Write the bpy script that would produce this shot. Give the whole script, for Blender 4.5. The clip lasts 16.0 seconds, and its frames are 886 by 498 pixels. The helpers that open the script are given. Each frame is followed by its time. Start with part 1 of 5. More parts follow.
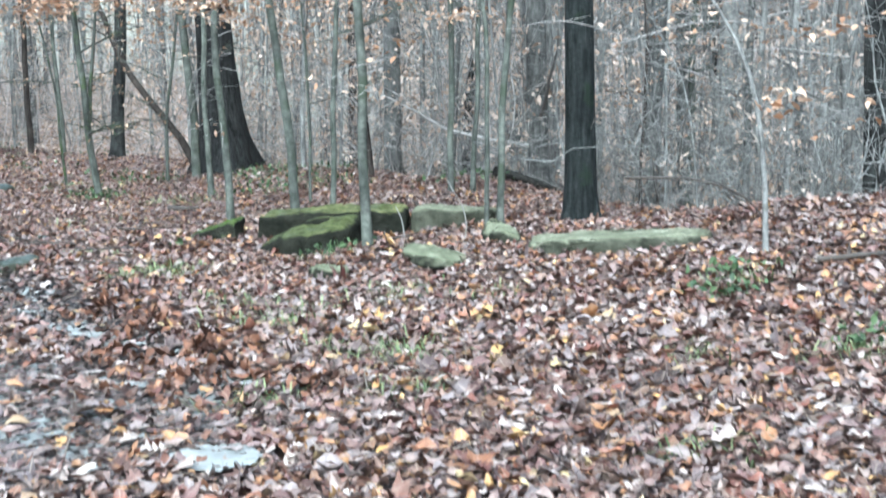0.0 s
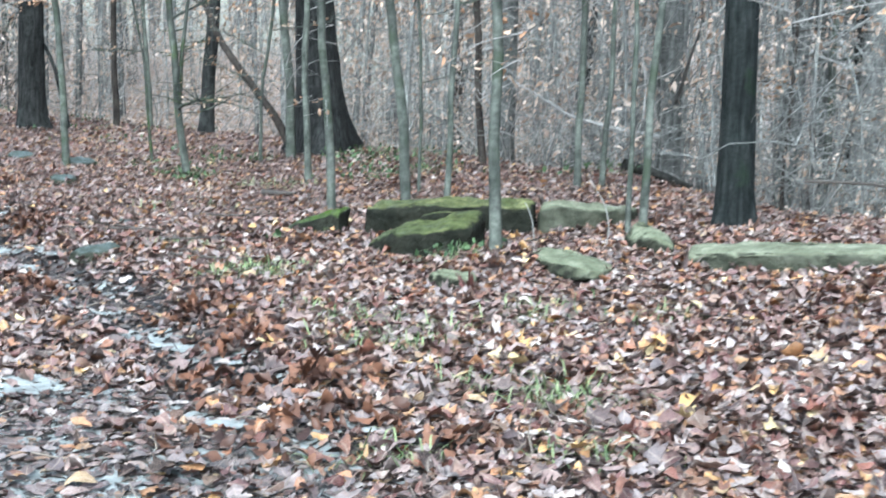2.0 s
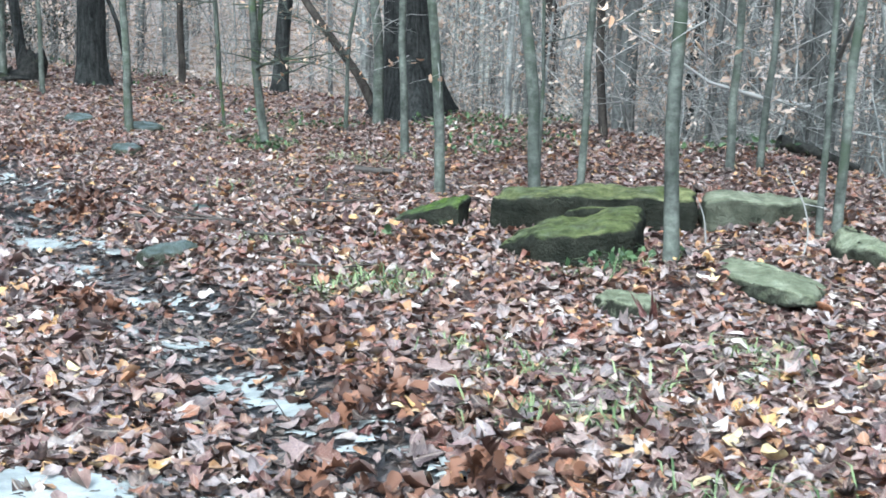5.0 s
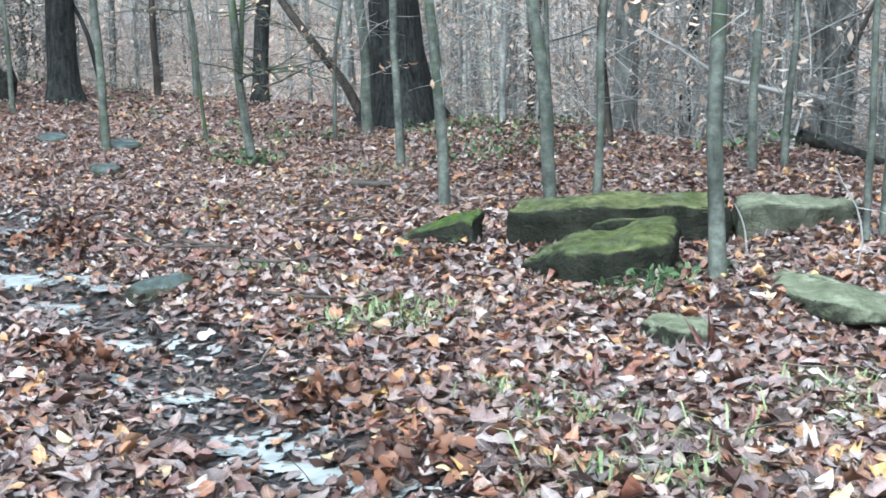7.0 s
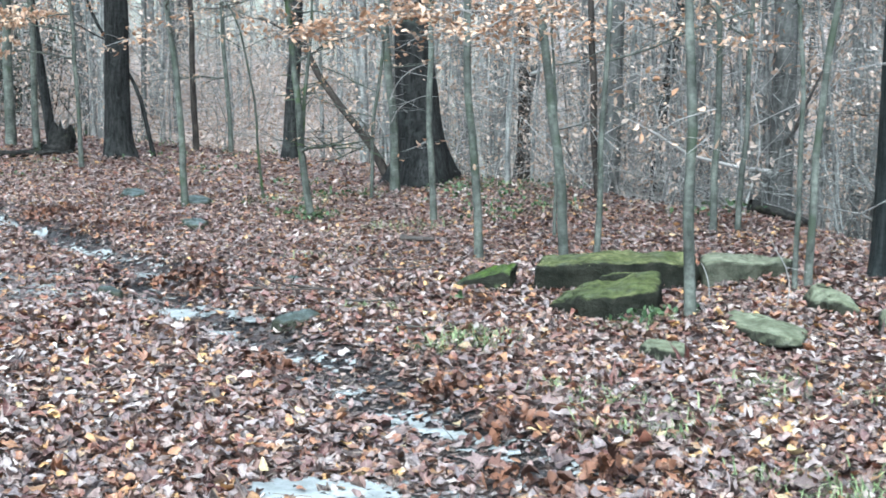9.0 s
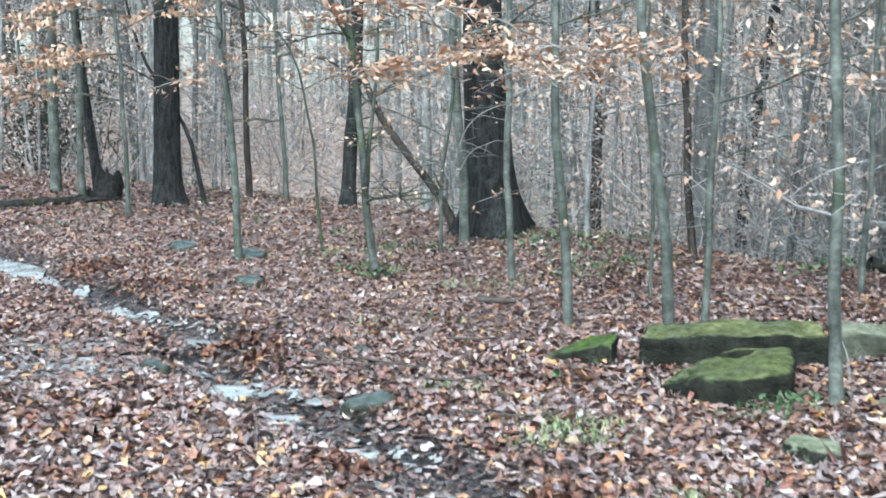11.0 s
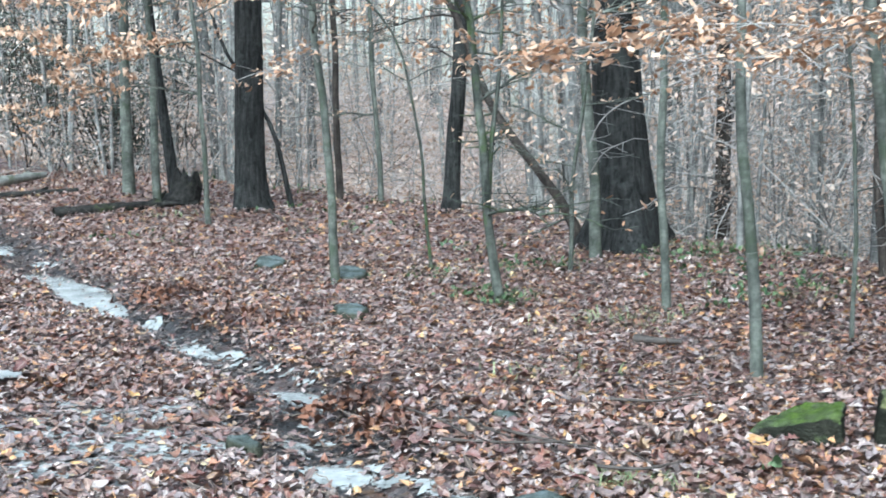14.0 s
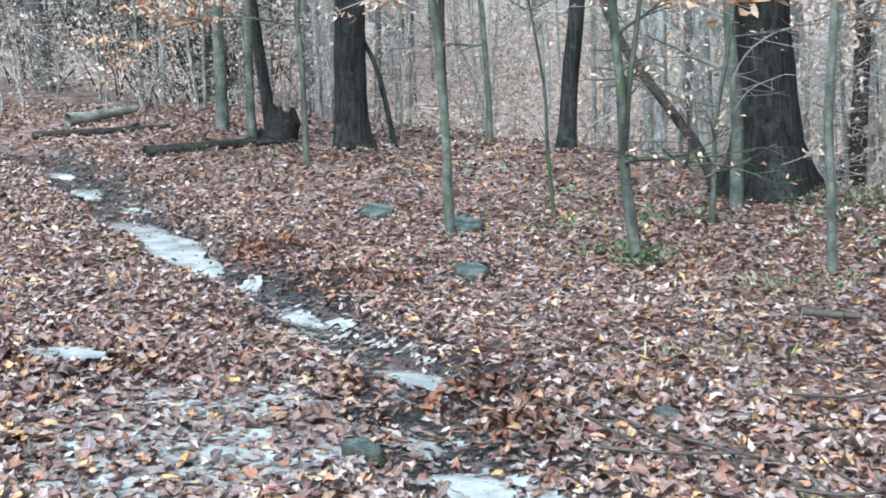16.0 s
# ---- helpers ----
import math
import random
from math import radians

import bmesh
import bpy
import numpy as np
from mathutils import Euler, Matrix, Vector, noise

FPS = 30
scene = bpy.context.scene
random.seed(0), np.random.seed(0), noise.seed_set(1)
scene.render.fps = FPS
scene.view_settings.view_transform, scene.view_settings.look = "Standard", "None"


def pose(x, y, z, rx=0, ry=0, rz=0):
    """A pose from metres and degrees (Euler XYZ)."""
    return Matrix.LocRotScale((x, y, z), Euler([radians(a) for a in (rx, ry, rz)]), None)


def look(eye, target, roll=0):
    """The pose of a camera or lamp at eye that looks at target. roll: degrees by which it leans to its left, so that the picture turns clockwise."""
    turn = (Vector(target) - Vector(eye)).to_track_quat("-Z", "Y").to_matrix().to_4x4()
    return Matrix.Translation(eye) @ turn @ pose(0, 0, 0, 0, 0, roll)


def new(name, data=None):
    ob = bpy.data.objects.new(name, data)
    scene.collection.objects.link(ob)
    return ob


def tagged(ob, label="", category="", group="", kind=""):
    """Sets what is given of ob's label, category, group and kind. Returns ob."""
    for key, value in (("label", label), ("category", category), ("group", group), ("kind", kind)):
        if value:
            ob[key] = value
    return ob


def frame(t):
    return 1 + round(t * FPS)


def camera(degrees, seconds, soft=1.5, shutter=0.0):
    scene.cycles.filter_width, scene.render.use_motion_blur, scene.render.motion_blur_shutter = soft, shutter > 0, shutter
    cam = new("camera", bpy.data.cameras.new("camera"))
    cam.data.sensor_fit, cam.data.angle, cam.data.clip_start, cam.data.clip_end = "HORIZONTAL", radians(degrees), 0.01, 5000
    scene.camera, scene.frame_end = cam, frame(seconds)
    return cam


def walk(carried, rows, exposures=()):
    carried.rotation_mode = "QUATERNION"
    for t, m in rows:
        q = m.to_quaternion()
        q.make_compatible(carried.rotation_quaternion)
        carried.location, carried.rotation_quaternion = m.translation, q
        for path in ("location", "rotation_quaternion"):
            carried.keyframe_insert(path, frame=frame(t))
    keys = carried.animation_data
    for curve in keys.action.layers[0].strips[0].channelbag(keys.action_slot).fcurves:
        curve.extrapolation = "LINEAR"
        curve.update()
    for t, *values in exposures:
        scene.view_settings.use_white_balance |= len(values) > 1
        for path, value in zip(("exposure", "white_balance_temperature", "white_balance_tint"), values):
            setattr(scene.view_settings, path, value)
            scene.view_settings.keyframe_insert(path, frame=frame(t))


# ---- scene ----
LENS = 36.0
cam = camera(LENS, 16.0, soft=1.7, shutter=0.4)
# seconds, eye x y z, yaw to the left, pitch up, roll
PATH = [
    (0, 0.000, 0.000, 1.450, -1.932, -8.454, -0.878),
    (0.5, -0.067, 0.259, 1.470, -1.896, -6.157, -0.430),
    (1, -0.147, 0.577, 1.436, -1.032, -6.180, -0.174),
    (1.5, -0.214, 0.916, 1.419, 0.013, -6.976, 0.204),
    (2, -0.312, 1.247, 1.379, 1.338, -9.130, 0.897),
    (2.5, -0.381, 1.511, 1.374, 2.772, -11.777, 0.834),
    (3, -0.458, 1.723, 1.380, 3.588, -13.813, 1.008),
    (3.5, -0.515, 1.969, 1.383, 4.064, -14.800, 0.775),
    (4, -0.594, 2.263, 1.351, 4.141, -15.144, 0.512),
    (4.5, -0.699, 2.579, 1.362, 3.812, -12.244, 1.396),
    (4.7, -0.751, 2.692, 1.370, 3.748, -11.300, 1.459),
    (6.8, -1.024, 3.335, 1.348, 2.685, -10.953, -0.726),
    (7, -1.040, 3.398, 1.353, 2.674, -11.159, -0.768),
    (7.5, -1.257, 1.407, 1.751, 1.204, -10.961, -0.413),
    (8, -1.346, 0.602, 1.923, 0.892, -10.651, -0.151),
    (8.2, -1.372, 0.657, 1.930, 0.775, -10.529, -0.145),
    (10.3, -1.656, 1.566, 1.880, 2.490, -8.966, -0.360),
    (10.5, -1.668, 1.708, 1.882, 2.948, -9.294, -0.701),
    (11, -1.777, 2.120, 1.893, 3.057, -8.178, -0.265),
    (11.5, -1.873, 2.509, 1.921, 3.308, -7.807, -0.397),
    (12, -1.928, 2.824, 1.935, 3.922, -7.404, -1.676),
    (12.5, -1.979, 3.097, 1.937, 4.680, -7.261, -2.392),
    (13, -2.095, 3.371, 1.935, 5.058, -7.231, -1.891),
    (13.5, -2.224, 3.719, 1.889, 5.462, -7.760, -0.998),
    (14, -2.316, 4.004, 1.885, 6.293, -8.739, -0.940),
    (14.5, -2.413, 4.269, 1.890, 7.297, -10.098, -1.533),
    (15, -2.466, 4.529, 1.885, 8.435, -11.164, -2.439),
    (15.5, -2.591, 4.764, 1.897, 9.502, -11.591, -2.138),
    (16, -2.697, 5.040, 1.892, 10.140, -11.748, -1.369),
]
walk(cam, [(t, pose(x, y, z, 90 + p, 0, w) @ pose(0, 0, 0, 0, 0, r)) for t, x, y, z, w, p, r in PATH],
     exposures=[(0, 1.05, 5200, -2), (4.5, 1.0, 5200, -2), (7, 0.98, 5200, -2), (12.5, 0.96, 5200, -2), (16, 0.94, 5240, -1)])

# ---------------------------------------------------------------- light: overcast late-autumn day
SUN_EL, SUN_AZ = radians(50), radians(195)
world = bpy.data.worlds.new("overcast_sky")
scene.world = world
world.use_nodes = True
wn, wl = world.node_tree.nodes, world.node_tree.links
wn.clear()
sky = wn.new("ShaderNodeTexSky")
sky.sky_type = "NISHITA"
sky.sun_disc = False
sky.sun_elevation, sky.sun_rotation = SUN_EL, SUN_AZ
sky.air_density, sky.dust_density, sky.ozone_density = 1.0, 6.0, 1.0
grey = wn.new("ShaderNodeHueSaturation")
grey.inputs["Saturation"].default_value = 0.45
bg = wn.new("ShaderNodeBackground")
bg.inputs["Strength"].default_value = 0.15
wo = wn.new("ShaderNodeOutputWorld")
wl.new(sky.outputs["Color"], grey.inputs["Color"])
wl.new(grey.outputs["Color"], bg.inputs["Color"])
wl.new(bg.outputs["Background"], wo.inputs["Surface"])
sun = new("sun", bpy.data.lights.new("sun", "SUN"))
sun.data.energy, sun.data.angle, sun.data.color = 1.6, radians(70), (1.0, 0.98, 0.95)
# blender's sky: rotation 0 puts the sun towards +y, turning clockwise
sun.matrix_world = look((0, 0, 30), (-math.sin(SUN_AZ) * math.cos(SUN_EL), -math.cos(SUN_AZ) * math.cos(SUN_EL), 30 - math.sin(SUN_EL)))


# ---------------------------------------------------------------- materials
class Nodes:
    """A small wrapper to write node materials in few lines."""

    def __init__(self, name):
        self.mat = bpy.data.materials.new(name)
        self.mat.use_nodes = True
        self.tree = self.mat.node_tree
        self.bsdf = self.tree.nodes["Principled BSDF"]

    def add(self, kind, **values):
        node = self.tree.nodes.new(kind)
        for key, value in values.items():
            node.inputs[key.replace("_", " ")].default_value = value
        return node

    def link(self, a, b):
        self.tree.links.new(a, b)

    def coords(self, scale=(1, 1, 1)):
        tc = self.add("ShaderNodeTexCoord")
        mp = self.add("ShaderNodeMapping")
        mp.inputs["Scale"].default_value = scale
        self.link(tc.outputs["Object"], mp.inputs["Vector"])
        return mp.outputs["Vector"]

    def noise(self, vec, scale, detail=4.0, rough=0.55):
        n = self.add("ShaderNodeTexNoise", Scale=scale, Detail=detail, Roughness=rough)
        self.link(vec, n.inputs["Vector"])
        return n.outputs["Fac"]

    def ramp(self, fac, stops, constant=False):
        r = self.add("ShaderNodeValToRGB")
        cr = r.color_ramp
        cr.interpolation = "CONSTANT" if constant else "LINEAR"
        while len(cr.elements) < len(stops):
            cr.elements.new(0.5)
        for e, (p, c) in zip(cr.elements, stops):
            e.position, e.color = p, (*c, 1)
        self.link(fac, r.inputs["Fac"])
        return r.outputs["Color"]

    def mix(self, fac, a, b, mode="MIX"):
        m = self.tree.nodes.new("ShaderNodeMix")
        m.data_type, m.blend_type = "RGBA", mode
        for s, v in ((m.inputs[0], fac), (m.inputs[6], a), (m.inputs[7], b)):
            if isinstance(v, (int, float)):
                s.default_value = v
            elif isinstance(v, tuple):
                s.default_value = (*v, 1)
            else:
                self.link(v, s)
        return m.outputs[2]

    def maths(self, op, a, b):
        m = self.tree.nodes.new("ShaderNodeMath")
        m.operation = op
        for s, v in zip(m.inputs, (a, b)):
            if isinstance(v, (int, float)):
                s.default_value = v
            else:
                self.link(v, s)
        return m.outputs[0]

    def bump(self, height, strength, distance):
        b = self.add("ShaderNodeBump", Strength=strength, Distance=distance)
        self.link(height, b.inputs["Height"])
        self.link(b.outputs["Normal"], self.bsdf.inputs["Normal"])

    def done(self, colour=None, rough=0.6, spec=0.5):
        if colour is not None:
            self.link(colour, self.bsdf.inputs["Base Color"])
        if isinstance(rough, (int, float)):
            self.bsdf.inputs["Roughness"].default_value = rough
        else:
            self.link(rough, self.bsdf.inputs["Roughness"])
        self.bsdf.inputs["Specular IOR Level"].default_value = spec
        return self.mat


LITTER = [(0.00, (0.055, 0.036, 0.031)), (0.10, (0.120, 0.062, 0.048)), (0.21, (0.205, 0.090, 0.062)), (0.33, (0.272, 0.162, 0.140)),
          (0.45, (0.345, 0.250, 0.230)), (0.56, (0.420, 0.350, 0.336)), (0.63, (0.265, 0.218, 0.218)), (0.72, (0.385, 0.180, 0.090)),
          (0.80, (0.500, 0.430, 0.402)), (0.86, (0.135, 0.098, 0.096)), (0.930, (0.500, 0.255, 0.095)), (0.977, (0.560, 0.410, 0.225))]


def litter_material(name="fallen_leaf", soaked=0.0, single=False):
    """Fallen leaves: each its own tint, with a paler midrib, side veins, blotches and rotted edges."""
    n = Nodes(name)
    rand = n.add("ShaderNodeObjectInfo").outputs["Random"] if single else n.add("ShaderNodeNewGeometry").outputs["Random Per Island"]
    col = n.ramp(rand, LITTER, constant=True)
    second = n.add("ShaderNodeTexWhiteNoise")
    second.noise_dimensions = "1D"
    n.link(n.maths("MULTIPLY", rand, 937.0), second.inputs["W"])
    tint = n.add("ShaderNodeHueSaturation")
    n.link(n.maths("ADD", n.maths("MULTIPLY", second.outputs["Value"], 0.05), 0.475), tint.inputs["Hue"])
    n.link(n.maths("ADD", n.maths("MULTIPLY", second.outputs["Value"], 0.72), 0.58), tint.inputs["Value"])
    tint.inputs["Saturation"].default_value = 0.93
    n.link(col, tint.inputs["Color"])
    col = tint.outputs["Color"]
    co = n.add("ShaderNodeAttribute")
    co.attribute_name = "leaf_place"
    sep = n.add("ShaderNodeSeparateXYZ")
    n.link(co.outputs["Vector"], sep.inputs["Vector"])
    across, along = n.maths("ABSOLUTE", sep.outputs["X"], 0.0), sep.outputs["Y"]
    v = n.coords()
    blot = n.ramp(n.noise(v, 34, 4, 0.65), [(0.30, (0.46, 0.42, 0.40)), (0.5, (0.95, 0.94, 0.92)), (0.68, (1.28, 1.24, 1.20))])
    col = n.mix(0.9, col, blot, "MULTIPLY")
    col = n.mix(n.ramp(n.noise(v, 21, 3, 0.6), [(0.52, (0, 0, 0)), (0.66, (0.45, 0.45, 0.45))]), col, (0.36, 0.25, 0.20))
    side = n.maths("SINE", n.maths("MULTIPLY", n.maths("SUBTRACT", along, n.maths("MULTIPLY", across, 0.9)), 52.0), 0.0)
    vein = n.maths("MAXIMUM", n.ramp(across, [(0.012, (1, 1, 1)), (0.040, (0, 0, 0))]), n.ramp(side, [(0.84, (0, 0, 0)), (1.0, (0.4, 0.4, 0.4))]))
    col = n.mix(n.maths("MULTIPLY", vein, 0.5), col, n.mix(0.6, col, (0.60, 0.50, 0.40)))
    edge = n.ramp(n.maths("ADD", across, n.maths("MULTIPLY", n.noise(v, 60, 2), 0.2)), [(0.24, (1, 1, 1)), (0.42, (0.66, 0.60, 0.56))])
    col = n.mix(0.6, col, edge, "MULTIPLY")
    patch = n.ramp(n.noise(v, 0.9, 3), [(0.35, (0.80, 0.74, 0.72)), (0.62, (1.12, 1.12, 1.12))])
    col = n.mix(0.8, col, patch, "MULTIPLY")
    n.bump(n.maths("ADD", n.noise(v, 140, 2), n.maths("MULTIPLY", vein, 0.8)), 0.4, 0.004)
    if soaked:
        # grey mixed in: the sheen on soaked leaves put into their colour
        col = n.mix(soaked, col, n.ramp(n.noise(v, 12, 3), [(0.35, (0.10, 0.095, 0.095)), (0.65, (0.28, 0.265, 0.26))]))
        return n.done(col, 0.24, 0.6)
    wet = n.ramp(n.noise(v, 6, 2), [(0.35, (0.24, 0.24, 0.24)), (0.65, (0.56, 0.56, 0.56))])
    return n.done(col, wet, 0.45)


def ground_material():
    n = Nodes("forest_floor")
    v = n.coords()
    vor = n.add("ShaderNodeTexVoronoi", Scale=14.0, Randomness=1.0)
    n.link(v, vor.inputs["Vector"])
    sep = n.add("ShaderNodeSeparateColor")
    n.link(vor.outputs["Color"], sep.inputs["Color"])
    leaf = n.ramp(sep.outputs["Red"], LITTER, constant=True)
    # darkened: the shade between heaped leaves is put into this colour
    leaf = n.mix(0.7, leaf, n.ramp(n.noise(v, 40, 3), [(0.3, (0.26, 0.25, 0.24)), (0.65, (0.72, 0.71, 0.71))]), "MULTIPLY")
    mud = n.ramp(n.noise(v, 14, 5), [(0.3, (0.012, 0.012, 0.013)), (0.55, (0.040, 0.038, 0.037)), (0.75, (0.115, 0.108, 0.104))])
    at = n.add("ShaderNodeAttribute")
    at.attribute_name = "mud"
    fac = n.maths("MULTIPLY", at.outputs["Fac"], n.ramp(n.noise(v, 5, 4), [(0.3, (0.55, 0.55, 0.55)), (0.55, (1, 1, 1))]))
    col = n.mix(fac, leaf, mud)
    field = n.add("ShaderNodeAttribute")
    field.attribute_name = "field"
    col = n.mix(field.outputs["Fac"], col, n.ramp(n.noise(v, 1.3, 5), [(0.3, (0.33, 0.35, 0.25)), (0.7, (0.52, 0.52, 0.42))]))
    # paler tan beyond the edge: distance haze put into the ground colour
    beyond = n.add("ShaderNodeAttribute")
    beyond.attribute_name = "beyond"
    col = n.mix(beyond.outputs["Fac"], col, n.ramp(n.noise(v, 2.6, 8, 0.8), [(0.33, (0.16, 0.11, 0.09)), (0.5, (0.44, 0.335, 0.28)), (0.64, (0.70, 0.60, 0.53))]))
    n.bump(n.maths("ADD", vor.outputs["Distance"], n.noise(v, 30, 4)), 0.6, 0.03)
    return n.done(col, n.ramp(n.noise(v, 8, 3), [(0.35, (0.22, 0.22, 0.22)), (0.6, (0.6, 0.6, 0.6))]), 0.5)


def bark(name, dark, light, moss=None, moss_at=0.6, ridge=(9, 9, 1.6), depth=0.01, rough=0.75):
    n = Nodes(name)
    v = n.coords()
    rv = n.coords(ridge)
    fis = n.noise(rv, 3.0, 5, 0.6)
    col = n.ramp(fis, [(0.32, dark), (0.66, light)])
    blot = n.ramp(n.noise(v, 3.5, 4, 0.65), [(0.32, (0.58, 0.58, 0.58)), (0.66, (1.38, 1.38, 1.34))])
    col = n.mix(0.85, col, blot, "MULTIPLY")
    fleck = n.ramp(n.noise(n.coords((1, 1, 1.6)), 24, 4, 0.7), [(0.34, (0.62, 0.62, 0.60)), (0.5, (1, 1, 1)), (0.68, (1.42, 1.42, 1.38))])
    col = n.mix(0.8, col, fleck, "MULTIPLY")
    if moss:
        fac = n.ramp(n.noise(v, 4.5, 5, 0.65), [(moss_at - 0.06, (0, 0, 0)), (moss_at + 0.06, (1, 1, 1))])
        col = n.mix(fac, col, moss)
    n.bump(fis, 0.9, depth)
    return n.done(col, rough, 0.16)


def stone_material(name, moss_level, lichen_lit=0.5, tint=(1.0, 1.0, 1.0), rock_gain=1.0, pale_tint=(1.0, 1.0, 1.0)):
    """Sandstone with side shade in its dark colour; tops are pale, lit and lichened, mossy above the level."""
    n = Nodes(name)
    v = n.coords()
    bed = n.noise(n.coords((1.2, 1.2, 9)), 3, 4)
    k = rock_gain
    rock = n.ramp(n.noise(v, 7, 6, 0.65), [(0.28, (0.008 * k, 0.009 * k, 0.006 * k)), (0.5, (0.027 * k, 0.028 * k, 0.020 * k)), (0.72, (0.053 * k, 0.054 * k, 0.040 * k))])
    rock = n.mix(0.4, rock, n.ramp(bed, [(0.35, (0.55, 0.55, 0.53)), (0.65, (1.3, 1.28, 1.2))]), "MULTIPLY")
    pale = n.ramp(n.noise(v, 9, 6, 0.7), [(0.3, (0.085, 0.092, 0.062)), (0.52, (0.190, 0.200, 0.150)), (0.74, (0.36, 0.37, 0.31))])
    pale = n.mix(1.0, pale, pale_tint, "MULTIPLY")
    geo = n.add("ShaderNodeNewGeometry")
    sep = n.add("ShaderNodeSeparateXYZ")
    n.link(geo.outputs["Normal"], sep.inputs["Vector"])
    # dark sides and pale tops: shade and light put into the colour by slope
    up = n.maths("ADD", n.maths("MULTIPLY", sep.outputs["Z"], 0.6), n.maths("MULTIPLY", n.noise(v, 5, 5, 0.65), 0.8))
    col = n.mix(n.ramp(up, [(lichen_lit, (0, 0, 0)), (lichen_lit + 0.3, (1, 1, 1))]), rock, pale)
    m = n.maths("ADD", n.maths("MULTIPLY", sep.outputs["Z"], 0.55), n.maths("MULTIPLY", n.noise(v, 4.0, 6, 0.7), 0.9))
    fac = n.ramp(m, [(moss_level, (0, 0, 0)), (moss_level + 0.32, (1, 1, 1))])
    green = n.ramp(n.noise(v, 17, 6, 0.7), [(0.3, (0.050, 0.060, 0.020)), (0.48, (0.145, 0.155, 0.060)), (0.72, (0.33, 0.325, 0.150))])
    green = n.mix(0.8, green, n.ramp(n.noise(v, 3.2, 3), [(0.36, (0.55, 0.62, 0.5)), (0.62, (1.2, 1.15, 1.1))]), "MULTIPLY")
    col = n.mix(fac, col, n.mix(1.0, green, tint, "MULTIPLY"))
    n.bump(n.maths("ADD", n.maths("ADD", n.noise(v, 22, 6, 0.65), n.maths("MULTIPLY", bed, 0.35)), n.maths("MULTIPLY", n.noise(v, 90, 3), 0.5)), 1.0, 0.025)
    return n.done(col, 0.8, 0.14)


def plain(name, a, b, scale=8.0, rough=0.6, island=False, spec=0.4):
    n = Nodes(name)
    if island:
        fac = n.add("ShaderNodeNewGeometry").outputs["Random Per Island"]
    else:
        fac = n.noise(n.coords(), scale, 4)
    return n.done(n.ramp(fac, [(0.2, a), (0.8, b)]), rough, spec)


def water_material():
    n = Nodes("sky_pale_water")
    v = n.coords()
    # the sky's reflection is put into this pale base colour
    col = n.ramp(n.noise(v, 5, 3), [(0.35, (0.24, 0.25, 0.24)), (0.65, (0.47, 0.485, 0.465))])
    n.bump(n.noise(v, 26, 4), 0.45, 0.014)
    n.bsdf.inputs["IOR"].default_value = 1.33
    return n.done(col, 0.08, 0.6)


M_LEAF = litter_material()
M_SOAKED = litter_material("soaked_leaf", 0.3)
M_SINGLE = litter_material("single_fallen_leaf", single=True)
M_GROUND = ground_material()
M_BEECH = bark("smooth_grey_green_bark", (0.058, 0.064, 0.054), (0.155, 0.163, 0.142), (0.066, 0.080, 0.055), 0.60, (5, 5, 2.5), 0.003, 0.7)
M_OAK = bark("dark_furrowed_bark", (0.007, 0.007, 0.007), (0.046, 0.046, 0.044), (0.056, 0.060, 0.055), 0.60, (11, 11, 1.5), 0.03)
M_OAKMOSS = bark("dark_mossy_bark", (0.006, 0.008, 0.008), (0.034, 0.038, 0.037), (0.020, 0.030, 0.019), 0.64, (11, 11, 1.5), 0.03)
M_STEM = bark("mossy_grey_bark", (0.036, 0.040, 0.034), (0.115, 0.122, 0.105), (0.060, 0.085, 0.035), 0.56, (6, 6, 2), 0.008)
M_BROWN = bark("brown_bark", (0.022, 0.018, 0.016), (0.078, 0.066, 0.057), None, 0.6, (8, 8, 1.8), 0.008)
# Grey bark, far bark and twigs are lightened: distance haze put into colour.
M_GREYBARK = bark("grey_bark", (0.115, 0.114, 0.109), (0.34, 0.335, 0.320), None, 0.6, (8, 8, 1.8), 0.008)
M_FARBARK = bark("hazed_far_bark", (0.058, 0.058, 0.055), (0.18, 0.178, 0.170), None, 0.6, (8, 8, 1.8), 0.008)
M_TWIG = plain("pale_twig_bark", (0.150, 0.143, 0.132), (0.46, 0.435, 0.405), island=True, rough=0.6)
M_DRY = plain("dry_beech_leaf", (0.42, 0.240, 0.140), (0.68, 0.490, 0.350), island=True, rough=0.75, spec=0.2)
# leaf colour paled to carry the haze of the far woods
M_FARLEAF = plain("hazed_dry_leaf", (0.40, 0.285, 0.212), (0.63, 0.505, 0.415), island=True, rough=0.8, spec=0.15)
M_RUSSET = plain("russet_leaf", (0.045, 0.024, 0.019), (0.225, 0.108, 0.064), island=True, rough=0.45)
M_DEBRIS = plain("rotted_scrap", (0.018, 0.014, 0.012), (0.19, 0.150, 0.125), island=True, rough=0.35)
M_PLANT = plain("low_plant_leaf", (0.035, 0.065, 0.026), (0.115, 0.17, 0.075), island=True, rough=0.5)
M_EVERGREEN = plain("dark_evergreen_leaf", (0.030, 0.040, 0.028), (0.085, 0.100, 0.075), island=True, rough=0.6)
M_GRASS = plain("grass_blade", (0.075, 0.115, 0.042), (0.30, 0.35, 0.17), island=True, rough=0.5)
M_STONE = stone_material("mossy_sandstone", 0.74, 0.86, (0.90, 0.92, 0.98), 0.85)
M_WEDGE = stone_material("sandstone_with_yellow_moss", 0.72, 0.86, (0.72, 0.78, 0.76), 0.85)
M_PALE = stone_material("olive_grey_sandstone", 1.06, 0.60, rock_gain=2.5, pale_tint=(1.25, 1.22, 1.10))
